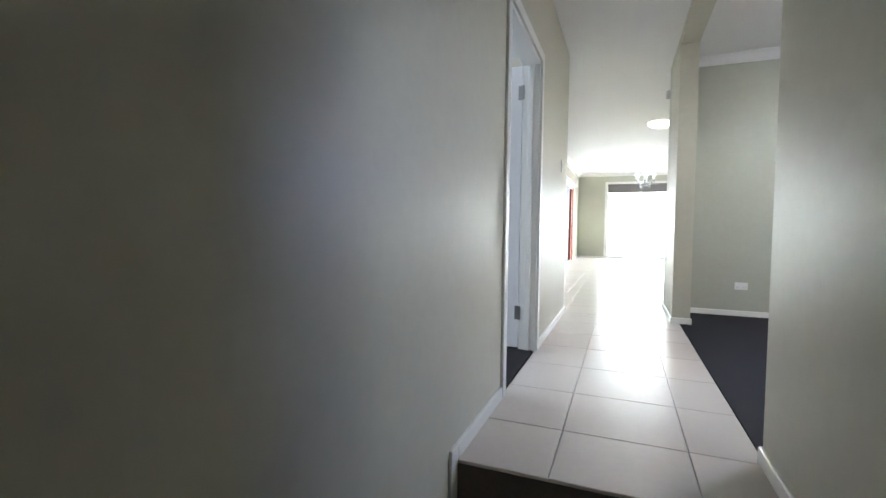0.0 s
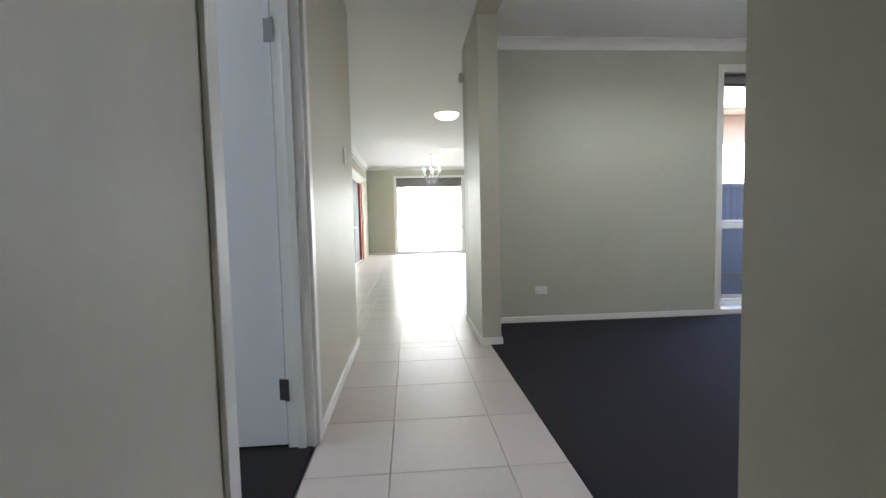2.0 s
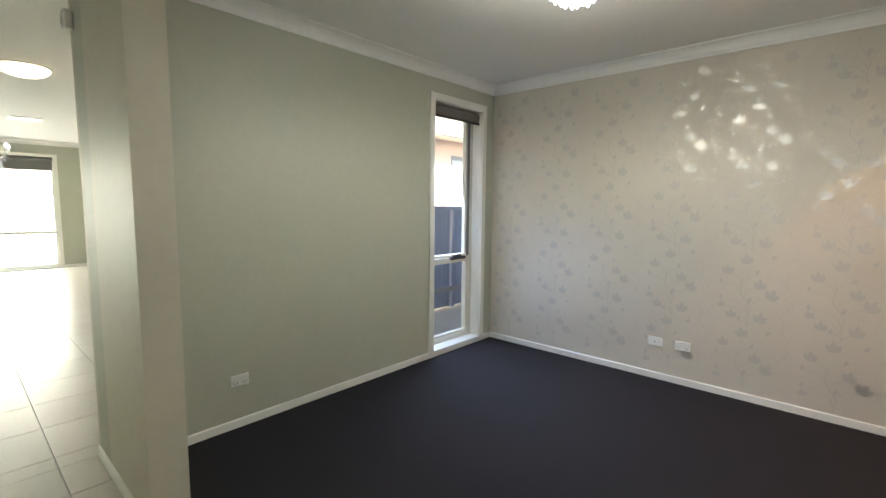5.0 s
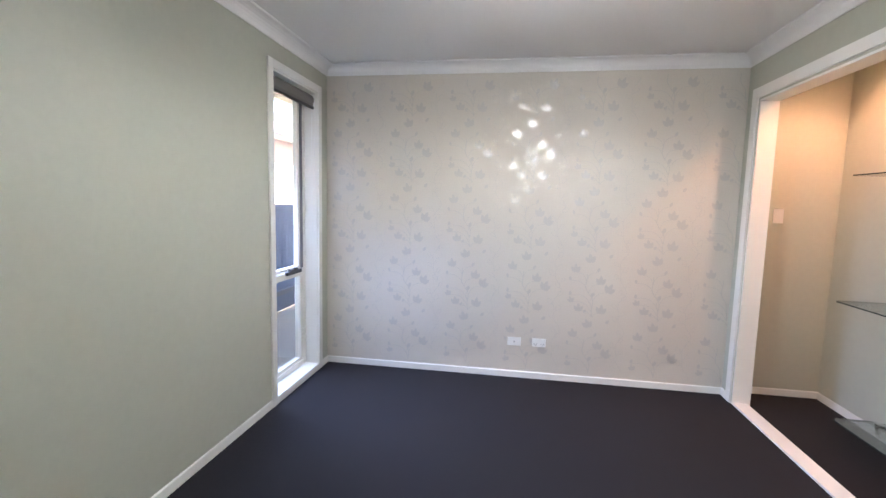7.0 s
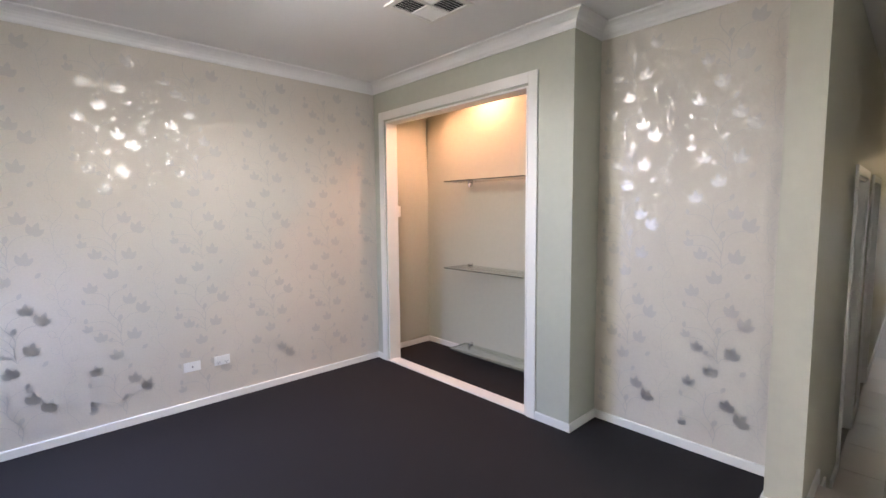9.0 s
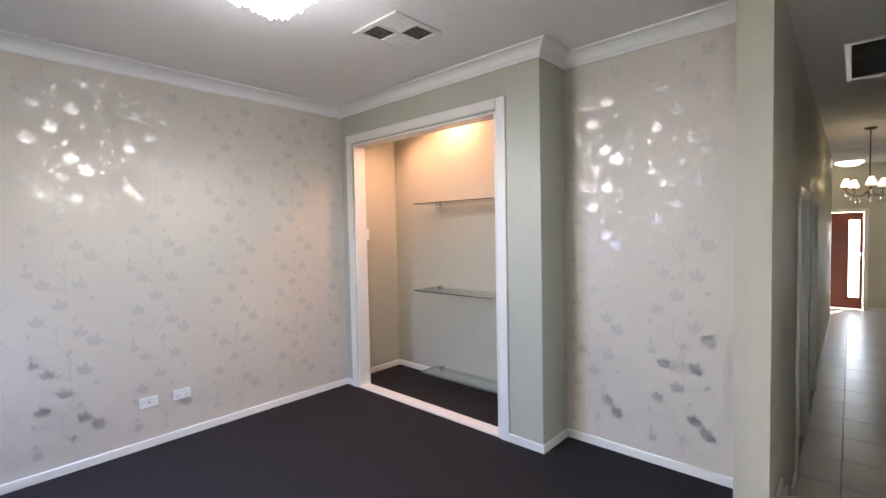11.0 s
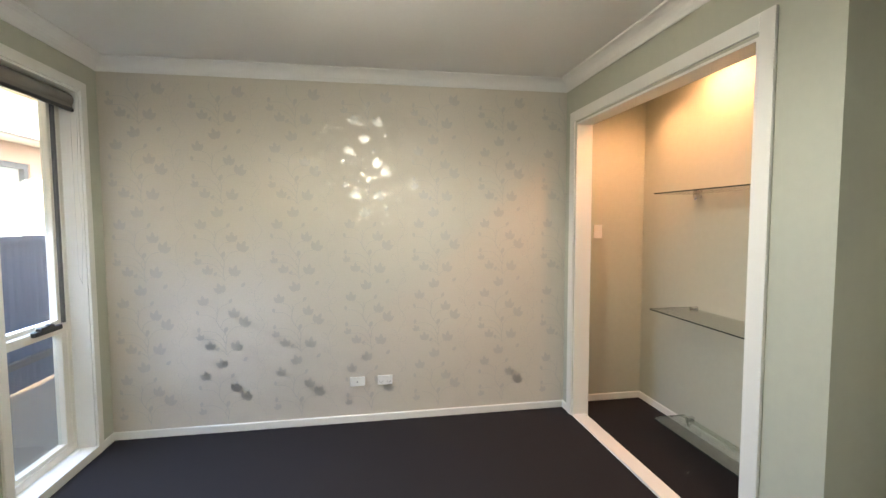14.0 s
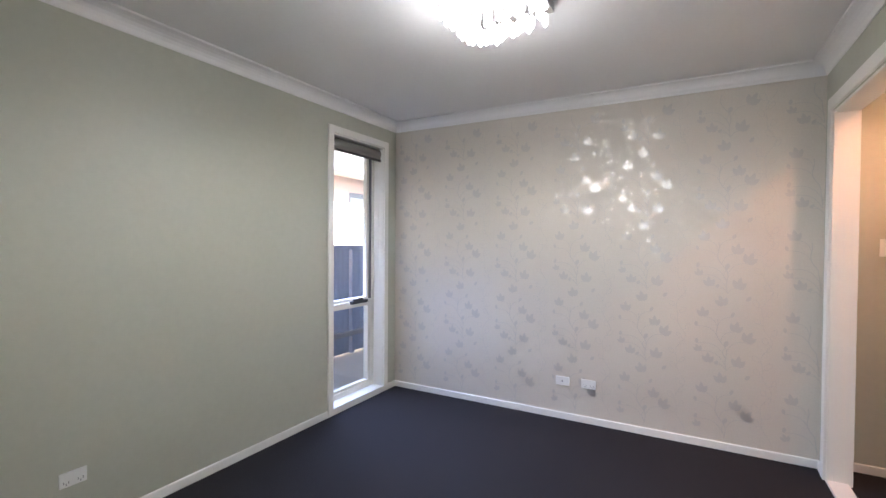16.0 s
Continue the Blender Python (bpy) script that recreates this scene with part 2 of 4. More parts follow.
structure("wall_niche", boxes((3.86, XE, YS - 0.12, YS, 0, H), (1.86, 2.21, YS - 0.12, YS, 0, H), (2.21, 3.86, YS - 0.12, YS, 2.33, H), (1.86, 1.97, YW - 0.1, YS - 0.12, 0, H)), PAINT, "sage painted wall around the lit display niche", "wall")
wall_recess = structure("wall_recess", boxes((XN2, 1.86, YW - 0.1, YW, 0, H)), WALLPAPER, "short wallpapered wall printed with foil leaves", "wall")
structure("niche_wall_back", boxes((1.97, 4.12, 1.48, 1.59, 0, H)), PAINT, "painted back wall of the display niche", "wall")
structure("niche_wall_side", boxes((4.12, 4.30, 1.48, YS - 0.06, 0, H)), PAINT, "painted side wall of the display niche", "wall")
structure("niche_wall_inner", boxes((1.86, 1.97, 1.48, YW - 0.1, 0, H)), PAINT, "painted inner side wall of the niche", "wall")

# hall walls
structure("wall_hall_east", boxes((XR2, XN2, YW - 0.1, NIB0, LOW, H), (XR2, XN2, 0.86, YW - 0.1, LOW, H), (XR2, XN2, 0.04, 0.86, LOW + 2.04, H), (XR2, XN2, -0.55, 0.04, LOW, H), (XR2, XN2, -1.37, -0.55, LOW + 2.04, H), (XR2, XN2, -6.2, -1.37, LOW, H)), HALLPAINT, "warm cream hall wall beside the entry steps", "wall")
structure("wall_nib_far", boxes((XR, XN, NIB1, YN, 0, H), (XR, XN + 0.0, 6.0, 6.05, 0, H)), HALLPAINT, "cream painted wall end beside the carpeted room", "wall")
structure("bulkhead", boxes((XR, XN, NIB0, NIB1, 2.61, H), bevel=0.004), HALLPAINT, "shallow painted beam over the room opening", "beam")
structure("wall_hall_west", boxes((XL - 0.11, XL, STEP - 12, 2.625, LOW, H), (XL - 0.11, XL, 2.625, 3.56, 2.06, H), (XL - 0.11, XL, 3.56, 5.26, 0, H)), HALLPAINT, "cream semi-gloss hall wall with a doorway", "wall")

# far living area
structure("wall_bedroom_north", boxes((-4.5, XL - 0.11, 5.15, 5.26, 0, H)), HALLPAINT, "plain cream wall", "wall")
structure("wall_living_west", boxes((-4.6, -4.5, 5.15, 11.14, 0, H)), HALLPAINT, "plain cream wall", "wall")
structure("wall_living_return", boxes((-4.5, -2.6, 11.03, 11.14, 0, H), (-1.6, -1.25, 11.03, 11.14, 0, H), (-2.6, -1.6, 11.03, 11.14, 2.38, H)), HALLPAINT, "pale wall with a full height window", "wall")
structure("wall_living_side", boxes((-1.36, -1.25, 11.14, 11.25, 0, H), (-1.36, -1.25, 14.1, 15.59, 0, H), (-1.36, -1.25, 11.25, 14.1, 2.12, H)), HALLPAINT, "pale wall with a sliding door", "wall")
structure("wall_far", boxes((-1.25, -0.37, 15.59, 15.8, 0, H), (1.71, 2.7, 15.59, 15.8, 0, H), (-0.37, 1.71, 15.59, 15.8, 2.37, H), (-0.37, 1.71, 15.59, 15.8, -0.1, 0.03)), PAINT, "sage wall with a large bright window", "wall")
structure("wall_living_east", boxes((2.6, 2.7, 6.05, 15.59, 0, H)), HALLPAINT, "plain cream wall", "wall")
structure("wall_living_south", boxes((XN, 2.7, 6.0, 6.05, 0, H)), HALLPAINT, "plain cream wall", "wall")

# bedroom beyond the doorway
structure("wall_bedroom_west", boxes((-4.6, -4.5, 0.6, 5.15, 0, H)), DOORWHITE, "plain white wall", "wall")
structure("wall_bedroom_south", boxes((-4.5, XL - 0.11, 0.5, 0.6, 0, H)), DOORWHITE, "plain white wall", "wall")
structure("bedroom_floor", boxes((-4.5, XL - 0.11, 0.6, 5.15, -0.1, 0.004), (XL - 0.11, XL - 0.012, 2.65, 3.535, -0.1, 0.004)), CARPET, "dark blue grey bedroom carpet", "carpet")

# entry
structure("wall_entry_front", boxes((-1.6, 0.15, -7.95, -7.8, LOW, H), (1.01, 1.6, -7.95, -7.8, LOW, H), (0.15, 1.01, -7.95, -7.8, LOW + 2.06, H)), HALLPAINT, "cream wall around the front door", "wall")
structure("wall_entry_east", boxes((1.5, 1.6, -7.8, -6.2, LOW, H), (XN2, 1.6, -6.25, -6.15, LOW, H)), HALLPAINT, "plain cream wall", "wall")
structure("wall_side_room", boxes((XN + 0.9, XN + 1.0, -6.1, YW - 0.1, LOW, H), (XN2, XN + 0.9, -0.30, -0.20, LOW, H)), HALLPAINT, "plain cream wall", "wall")

# floors
structure("floor", boxes((-4.5, 0.64, STEP, 15.59, -0.12, -0.012), (0.64, 2.6, 6.0, 15.59, -0.12, -0.012), (-1.6, 1.6, -7.8, 1.62, LOW - 0.1, LOW - 0.012)), GROUT, "grout bed under beige floor tiles", "floor")
structure("carpet", boxes((0.645, XE, YS, YN, -0.1, 0.004), (0.645, 1.86, YW, YS, -0.1, 0.004), (1.97, 4.12, 1.59, YS - 0.10, -0.1, 0.004), (0.645, XE, YN, 5.90, -0.1, -0.02)), CARPET, "charcoal loop pile carpet wall to wall", "carpet")

ceiling = structure("ceiling", boxes((-4.6, XE + 0.3, -8.0, 6.05, H, H + 0.15), (-4.6, 2.75, 6.05, 15.9, H, H + 0.15)), CEIL, "flat white plasterboard ceiling", "ceiling")


# ---- mouldings ----
def run(profile, x0, y0, x1, y1, nx, ny, z, ends=(0, 0)):
    """A moulding from one point to another along a wall whose room side is (nx, ny); ends lengthen (inside mitre -1) per unit of depth."""
    bm = bmesh.new()
    d = Vector((x1 - x0, y1 - y0)).normalized()
    rows = []
    for k, (x, y) in enumerate(((x0, y0), (x1, y1))):
        s = -1 if k == 0 else 1
        rows.append([bm.verts.new((x + nx * o + d.x * s * ends[k] * o, y + ny * o + d.y * s * ends[k] * o, z + h)) for o, h in profile])
    n = len(profile)
    for i in range(n):
        bm.faces.new((rows[0][i], rows[0][(i + 1) % n], rows[1][(i + 1) % n], rows[1][i]))
    bm.faces.new(rows[0][::-1])
    bm.faces.new(rows[1])
    bmesh.ops.recalc_face_normals(bm, faces=bm.faces)
    return bm


COVE = [(0, 0.0), (0, -0.09), (0.008, -0.09), (0.012, -0.078)] + [(0.085 - 0.073 * math.cos(a), -0.012 - 0.066 * (1 - math.sin(a))) for a in (0.25, 0.55, 0.85, 1.15, 1.4)] + [(0.085, -0.012), (0.09, -0.008), (0.09, 0.0)]
SKIRT = [(0, 0), (0, BASE), (0.007, BASE), (0.012, BASE - 0.006), (0.013, 0)]


def cornice(x0, y0, x1, y1, nx, ny, ends):
    structure("cornice", run(COVE, x0, y0, x1, y1, nx, ny, H - 0.001, ends), CEIL, "white plaster cove cornice along the ceiling", "cornice")


def skirting(x0, y0, x1, y1, nx, ny, ends=(0, 0), z=0.0):
    structure("baseboard", run(SKIRT, x0, y0, x1, y1, nx, ny, z, ends), WHITE, "low white painted baseboard", "baseboard")


cornice(XN, YN, XE, YN, 0, -1, (0, -1))
cornice(XE, YN, XE, YS, -1, 0, (-1, -1))
cornice(XE, YS, 1.86, YS, 0, 1, (-1, 1))
cornice(1.86, YS, 1.86, YW, -1, 0, (1, -1))
cornice(1.86, YW, XN2, YW, 0, 1, (-1, 0))
cornice(-1.25, 15.59, 2.6, 15.59, 0, -1, (-1, -1))
cornice(-1.25, 11.03, -1.25, 15.59, 1, 0, (1, -1))
cornice(-4.5, 11.03, -1.25, 11.03, 0, -1, (0, 1))

skirting(XN, YN, 3.06, YN, 0, -1)
skirting(3.90, YN, XE, YN, 0, -1, (0, -1))
skirting(XE, YN, XE, YS, -1, 0, (-1, -1))
skirting(XE, YS, 3.95, YS, 0, 1, (-1, 0))
skirting(2.125, YS, 1.86, YS, 0, 1, (0, 1))
skirting(1.86, YS, 1.86, YW, -1, 0, (1, -1))
skirting(1.86, YW, XN2, YW, 0, 1, (-1, -1))
skirting(XN2, YW, XN2, NIB0, 1, 0, (-1, 1))
skirting(XN2, NIB0, XR2, NIB0, 0, 1, (1, 1))
skirting(XR2, NIB0, XR2, STEP, -1, 0, (1, 0))
skirting(XN, YN, XN, NIB1, 1, 0, (-1, 1))
skirting(XN, NIB1, XR, NIB1, 0, -1, (1, 1))
skirting(XR, NIB1, XR, 6.05, -1, 0, (1, 0))
skirting(XL, STEP, XL, 2.56, 1, 0)
skirting(XL, 3.625, XL, 5.26, 1, 0, (0, 1))
skirting(4.12, YS - 0.12, 4.12, 1.59, -1, 0, (0, -1))
skirting(4.12, 1.59, 1.97, 1.59, 0, 1, (-1, -1))
skirting(-1.25, 15.59, -0.43, 15.59, 0, -1, (-1, 0))
skirting(1.77, 15.59, 2.6, 15.59, 0, -1)
skirting(-1.25, 14.17, -1.25, 15.59, 1, 0, (0, -1))
skirting(-1.6, 11.03, -1.25, 11.03, 0, -1, (0, 1))
for ya, yb in ((1.2, 0.93), (-0.03, -0.48), (-1.44, -6.2)):
    skirting(XR2, ya, XR2, yb, -1, 0, z=LOW)
skirting(XL, -7.8, XL, 1.2, 1, 0, z=LOW)
skirting(-1.6, -7.8, 0.08, -7.8, 0, 1, z=LOW)

# entry steps
steps = thing("entry_steps", "two tiled steps with dark risers up from the entry", "steps", (0, STEP, LOW), kind="structure")
part("riser", boxes((XL, XR2, -0.012, 0.0, 0.17, 0.325)), RISER, steps)
part("riser", boxes((XL, XR2, -0.292, -0.28, 0, 0.155)), RISER, steps)
part("tread", boxes((XL, XR2, -0.30, -0.012, 0.155, 0.172), bevel=0.003), TILE, steps)
part("core", boxes((XL, XR2, -0.28, 0.0, 0.0, 0.155)), GROUT, steps)
for xa, xb in ((XL, XL + 0.012), (XR2 - 0.012, XR2)):
    for k, (y, z) in enumerate(((0, 0.34), (-0.29, 0.17))):
        part("stringer", boxes((xa, xb, y - 0.075, y, z - 0.17, z + BASE), bevel=0.002), WHITE, steps)
        part("stringer", boxes((xa, xb, y - 0.29, y - 0.075, z - 0.17, z - 0.17 + BASE), bevel=0.002), WHITE, steps)


# ---- openings ----
def architrave(thing_ob, x0, x1, z0, z1, y, ny, w=0.062, t=0.016, bottom=False):
    """Flat boards round an opening in a wall that runs along x."""
    ya, yb = sorted((y, y + ny * t))
    for r in [(x0, x0 + w, ya, yb, z0, z1), (x1 - w, x1, ya, yb, z0, z1), (x0 + w, x1 - w, ya, yb, z1 - w, z1)] + ([(x0 + w, x1 - w, ya, yb, z0, z0 + w)] if bottom else []):
        part("architrave", boxes(r, bevel=0.003), WHITE, thing_ob)


def architrave_y(thing_ob, y0, y1, z0, z1, x, nx, w=0.065, t=0.016):
    xa, xb = sorted((x, x + nx * t))
    for r in [(xa, xb, y0, y0 + w, z0, z1), (xa, xb, y1 - w, y1, z0, z1), (xa, xb, y0 + w, y1 - w, z1 - w, z1)]:
        part("architrave", boxes(r, bevel=0.003), WHITE, thing_ob)


# tall narrow window of the room
win = thing("window_1", "tall narrow cream framed window with an awning sash", "window", (0, 0, 0), kind="structure")
architrave(win, 3.058, 3.902, 0.0, 2.48, YN, -1)
part("window_sill", boxes((3.118, 3.842, YN - 0.016, 5.90, 0.045, 0.062), bevel=0.003), WHITE, win)
part("apron", boxes((3.12, 3.84, YN - 0.014, YN, 0.0, 0.045), bevel=0.002), WHITE, win)
part("reveal", boxes((3.115, 3.127, YN, 5.90, 0.062, 2.42), (3.833, 3.845, YN, 5.90, 0.062, 2.42), (3.127, 3.833, YN, 5.90, 2.408, 2.42)), WHITE, win)
fy0, fy1 = 5.895, 5.955
part("window_frame", boxes((3.127, 3.165, fy0, fy1, 0.062, 2.408), (3.795, 3.833, fy0, fy1, 0.062, 2.408), (3.165, 3.795, fy0, fy1, 2.37, 2.408), (3.165, 3.795, fy0, fy1, 0.062, 0.11), (3.165, 3.795, fy0 - 0.01, fy1, 0.87, 0.925), bevel=0.004), CREAM, win)
part("window_frame", boxes((3.745, 3.795, fy0 + 0.005, fy1, 0.11, 0.87), (3.165, 3.19, fy0 + 0.01, fy1, 0.11, 0.87), (3.19, 3.745, fy0 + 0.01, fy1, 0.11, 0.135), bevel=0.003), CREAM, win)
sash = part("sash", boxes((3.165, 3.19, fy0 + 0.015, fy1, 0.93, 2.37), (3.735, 3.765, fy0 + 0.015, fy1, 0.93, 2.37), (3.19, 3.735, fy0 + 0.015, fy1, 0.93, 0.955), (3.19, 3.735, fy0 + 0.015, fy1, 2.345, 2.37), bevel=0.003), CREAM, win)
# Solid grey strip; the gap's shadow is put into its colour.
part("gap_shade", boxes((3.768, 3.793, fy0 + 0.004, fy1, 0.93, 2.365)), GREYSEAL, sash, "grey strip standing in for the shadow in the sash gap")
part("pane", boxes((3.19, 3.735, 5.93, 5.934, 0.955, 2.345)), GLASS, win).visible_shadow = False
part("pane", boxes((3.19, 3.745, 5.93, 5.934, 0.135, 0.87)), GLASS, win).visible_shadow = False
winder = part("winder", boxes((3.46, 3.70, 5.862, 5.890, 0.905, 0.935), (3.50, 3.62, 5.855, 5.887, 0.93, 0.952), (3.555, 3.59, 5.845, 5.87, 0.945, 0.962), bevel=0.004), BLACK, win, "black window winder")
blind = thing("roller_blind", "rolled up grey roller blind at the window head", "blind", (3.48, 5.85, 2.33))
bm = lathe([(0.045, -0.35), (0.047, -0.345), (0.047, 0.345), (0.045, 0.35)], 20)
bmesh.ops.rotate(bm, verts=bm.verts, matrix=Matrix.Rotation(radians(90), 3, "Y"))
bmesh.ops.translate(bm, verts=bm.verts, vec=(0, 0, 0.025))
part("roll", bm, BLIND, blind, smooth=True)
part("bottom_bar", boxes((-0.345, 0.345, -0.045, -0.025, -0.05, -0.028), bevel=0.003), BLACK, blind, "dark bottom bar")
part("fabric", boxes((-0.345, 0.345, -0.037, -0.034, -0.03, 0.03)), BLIND, blind)
part("bracket", boxes((0.345, 0.35, -0.05, 0.045, -0.03, 0.076), bevel=0.001), PLASTIC, blind)
part("cord", tube([(0.335, -0.05, 0.0)] + [(0.335 + 0.012 * math.sin(k), -0.055, -0.1 * k) for k in range(1, 12)] + [(0.335, -0.045, -1.16), (0.32, -0.035, -1.1)] + [(0.318, -0.035, -0.1 * k) for k in range(10, -1, -2)], 0.0022, 6), PLASTIC, blind, "white bead chain")

# display niche lining
niche = thing("niche_frame", "white timber lining around the display niche", "frame", (0, 0, 0), kind="structure")
architrave(niche, 2.125, 3.949, 0.0, 2.42, YS, 1, w=0.075)
part("lining", boxes((2.21, 2.224, YS - 0.125, YS + 0.004, 0, 2.33), (3.846, 3.86, YS - 0.125, YS + 0.004, 0, 2.33), (2.224, 3.846, YS - 0.125, YS + 0.004, 2.316, 2.33)), WHITE, niche)
part("threshold", boxes((2.20, 3.872, YS - 0.105, YS + 0.005, 0.0, 0.02), bevel=0.003), WHITE, niche)


def glass_shelf(z, deep):
    sh = thing("glass_shelf", "clear glass shelf on chrome clips in the niche", "shelf", (3.10, 1.59, z), group="glass shelves in the niche")
    bm = boxes((-0.56, 0.42, 0.012, deep, -0.004, 0.004))
    bmesh.ops.bevel(bm, geom=[e for e in bm.edges if abs(e.verts[0].co.z - e.verts[1].co.z) > 0.005 and e.verts[0].co.y > 0.2], offset=0.02, segments=3, affect="EDGES")
    part("pane", bm, SHELFGLASS, sh)
    part("edge", boxes((-0.54, 0.40, deep + 0.0002, deep + 0.0012, -0.004, 0.004), (0.4202, 0.4212, 0.02, deep - 0.02, -0.004, 0.004), (-0.5612, -0.5602, 0.02, deep - 0.02, -0.004, 0.004)), EDGEGLASS, sh, "dark green glass edge")
    for x in (-0.40, 0.345):
        clip = part("clip", boxes((x - 0.014, x + 0.014, 0.0, 0.055, 0.006, 0.02), (x - 0.014, x + 0.014, 0.0, 0.05, -0.03, -0.006), (x - 0.014, x + 0.014, 0.0, 0.011, -0.03, 0.02), bevel=0.003), CHROME, sh, "chrome shelf clip")
        bm = lathe([(0.012, 0.0), (0.014, 0.003), (0.014, 0.012), (0.006, 0.016)], 14, (x, 0.035, -0.048))
        part("screw", bm, CHROME, clip, smooth=True)


for z, deep in ((1.765, 0.33), (0.925, 0.34), (0.10, 0.28)):
    glass_shelf(z, deep)
for x, y in ((3.21, 1.82), (3.70, 1.86), (2.60, 1.88)):
    d = thing("downlight", "recessed warm downlight in the niche ceiling", "downlight", (x, y, H), group="niche downlights")
    part("trim_ring", lathe([(0.045, -0.012), (0.055, -0.009), (0.057, 0.0)], 24), WHITE, d, smooth=True)
    part("lens", lathe([(0.035, -0.014), (0.04, -0.0125)], 20), DOWN, d)


# ---- plates ----
def plate(name, label, category, m, w, h, kind):
    ob = thing(name, label, category)
    part("cover", boxes((-w / 2, w / 2, -0.009, 0, -h / 2, h / 2), bevel=0.003), PLASTIC, ob)
    if kind == "power":
        for x in (-0.03, 0.03):
            part("socket", boxes((x - 0.012, x - 0.009, -0.0098, -0.009, -0.018, -0.006), (x + 0.009, x + 0.012, -0.0098, -0.009, -0.018, -0.006), (x - 0.0015, x + 0.0015, -0.0098, -0.009, -0.028, -0.018)), GREYSEAL, ob)
            part("rocker", boxes((x - 0.006, x + 0.006, -0.012, -0.009, 0.012, 0.026), bevel=0.001), PLASTIC, ob)
    elif kind == "aerial":
        bm = lathe([(0.006, 0), (0.006, 0.008), (0.003, 0.008)], 12)
        bmesh.ops.rotate(bm, verts=bm.verts, matrix=Matrix.Rotation(radians(90), 3, "X"))
        bmesh.ops.translate(bm, verts=bm.verts, vec=(0, -0.009, 0))
        part("socket", bm, STEEL, ob)
    else:
        for z in ((-0.015, 0.015) if kind == "switch" else (0.02, -0.02)):
            part("rocker", boxes((-0.009, 0.009, -0.0135, -0.009, z - 0.009, z + 0.009), bevel=0.0015), PLASTIC, ob)
    ob.matrix_world = m
    return ob


plate("power_outlet", "white double power outlet on the sage wall", "outlet", pose(1.277, YN, 0.317), 0.116, 0.074, "power")
plate("aerial_outlet", "white aerial socket plate on the wallpaper", "outlet", pose(XE, 4.051, 0.326, 0, 0, -90), 0.116, 0.074, "aerial")
plate("power_outlet", "white double power outlet on the wallpaper", "outlet", pose(XE, 3.838, 0.328, 0, 0, -90), 0.116, 0.074, "power")
plate("light_switch", "white double light switch in the niche", "switch", pose(4.12, 2.015, 1.48, 0, 0, -90), 0.074, 0.116, "switch")
plate("light_switch", "white light switch plate on the hall wall", "switch", pose(XL, 4.815, 1.495, 0, 0, 90), 0.074, 0.116, "switch")
sensor = thing("motion_detector", "small white alarm sensor high on the wall", "sensor", (XR, 5.98, 2.40))
part("housing", boxes((-0.045, 0, -0.03, 0.03, -0.05, 0.05), bevel=0.012), PLASTIC, sensor)
part("lens", boxes((-0.049, -0.044, -0.02, 0.02, -0.03, 0.01), bevel=0.002), DOORWHITE, sensor)

# ---- air vent ----
vent = thing("ceiling_vent", "square white four way ceiling air vent", "vent", (2.38, 3.09, H))
s = 0.19
part("frame", boxes((-s, s, -s, -s + 0.035, -0.012, 0), (-s, s, s - 0.035, s, -0.012, 0), (-s, -s + 0.035, -s + 0.035, s - 0.035, -0.012, 0), (s - 0.035, s, -s + 0.035, s - 0.035, -0.012, 0), (-0.01, 0.01, -s + 0.035, s - 0.035, -0.010, 0), (-s + 0.035, -0.01, -0.01, 0.01, -0.010, 0), (0.01, s - 0.035, -0.01, 0.01, -0.010, 0), bevel=0.002), WHITE, vent)
# Black sheet in place of the shade behind the slats.
part("backing", boxes((-s + 0.03, s - 0.03, -s + 0.03, s - 0.03, -0.003, -0.001)), GRILLE_DARK, vent)
for qx in (-1, 1):
    for qy in (-1, 1):
        for k in range(6):
            c = 0.022 + k * 0.0235
            bm = bmesh.new()
            if qx * qy < 0:
                v = [(qx * 0.012, qy * c - 0.0065, -0.010), (qx * 0.153, qy * c - 0.0065, -0.010), (qx * 0.153, qy * c + 0.0065, -0.0035), (qx * 0.012, qy * c + 0.0065, -0.0035)]
            else:
                v = [(qx * c - 0.0065, qy * 0.012, -0.010), (qx * c - 0.0065, qy * 0.153, -0.010), (qx * c + 0.0065, qy * 0.153, -0.0035), (qx * c + 0.0065, qy * 0.012, -0.0035)]
            low = [bm.verts.new(p) for p in v]
            top = [bm.verts.new((p[0], p[1], p[2] + 0.0015)) for p in v]
            bm.faces.new(low)
            bm.faces.new(top[::-1])
            for i in range(4):
                bm.faces.new((low[i], top[i], top[(i + 1) % 4], low[(i + 1) % 4]))
            bmesh.ops.recalc_face_normals(bm, faces=bm.faces)
            part("slat", bm, WHITE, vent)
far_vent = thing("ceiling_vent", "white slotted ceiling air vent in the living area", "vent", (0.99, 12.3, H))
part("frame", boxes((-0.19, 0.19, -0.19, -0.14, -0.014, 0), (-0.19, 0.19, 0.14, 0.19, -0.014, 0), (-0.19, -0.14, -0.14, 0.14, -0.014, 0), (0.14, 0.19, -0.14, 0.14, -0.014, 0), bevel=0.002), WHITE, far_vent)
part("backing", boxes((-0.14, 0.14, -0.14, 0.14, -0.004, -0.001)), GRILLE_DARK, far_vent)
for k in range(7):
    part("slat", boxes((-0.14, 0.14, -0.125 + k * 0.04, -0.108 + k * 0.04, -0.012, -0.006)), WHITE, far_vent)
hatch = thing("return_air_grille", "large white framed return air grille in the hall ceiling", "vent", (0.10, 0.36, H))
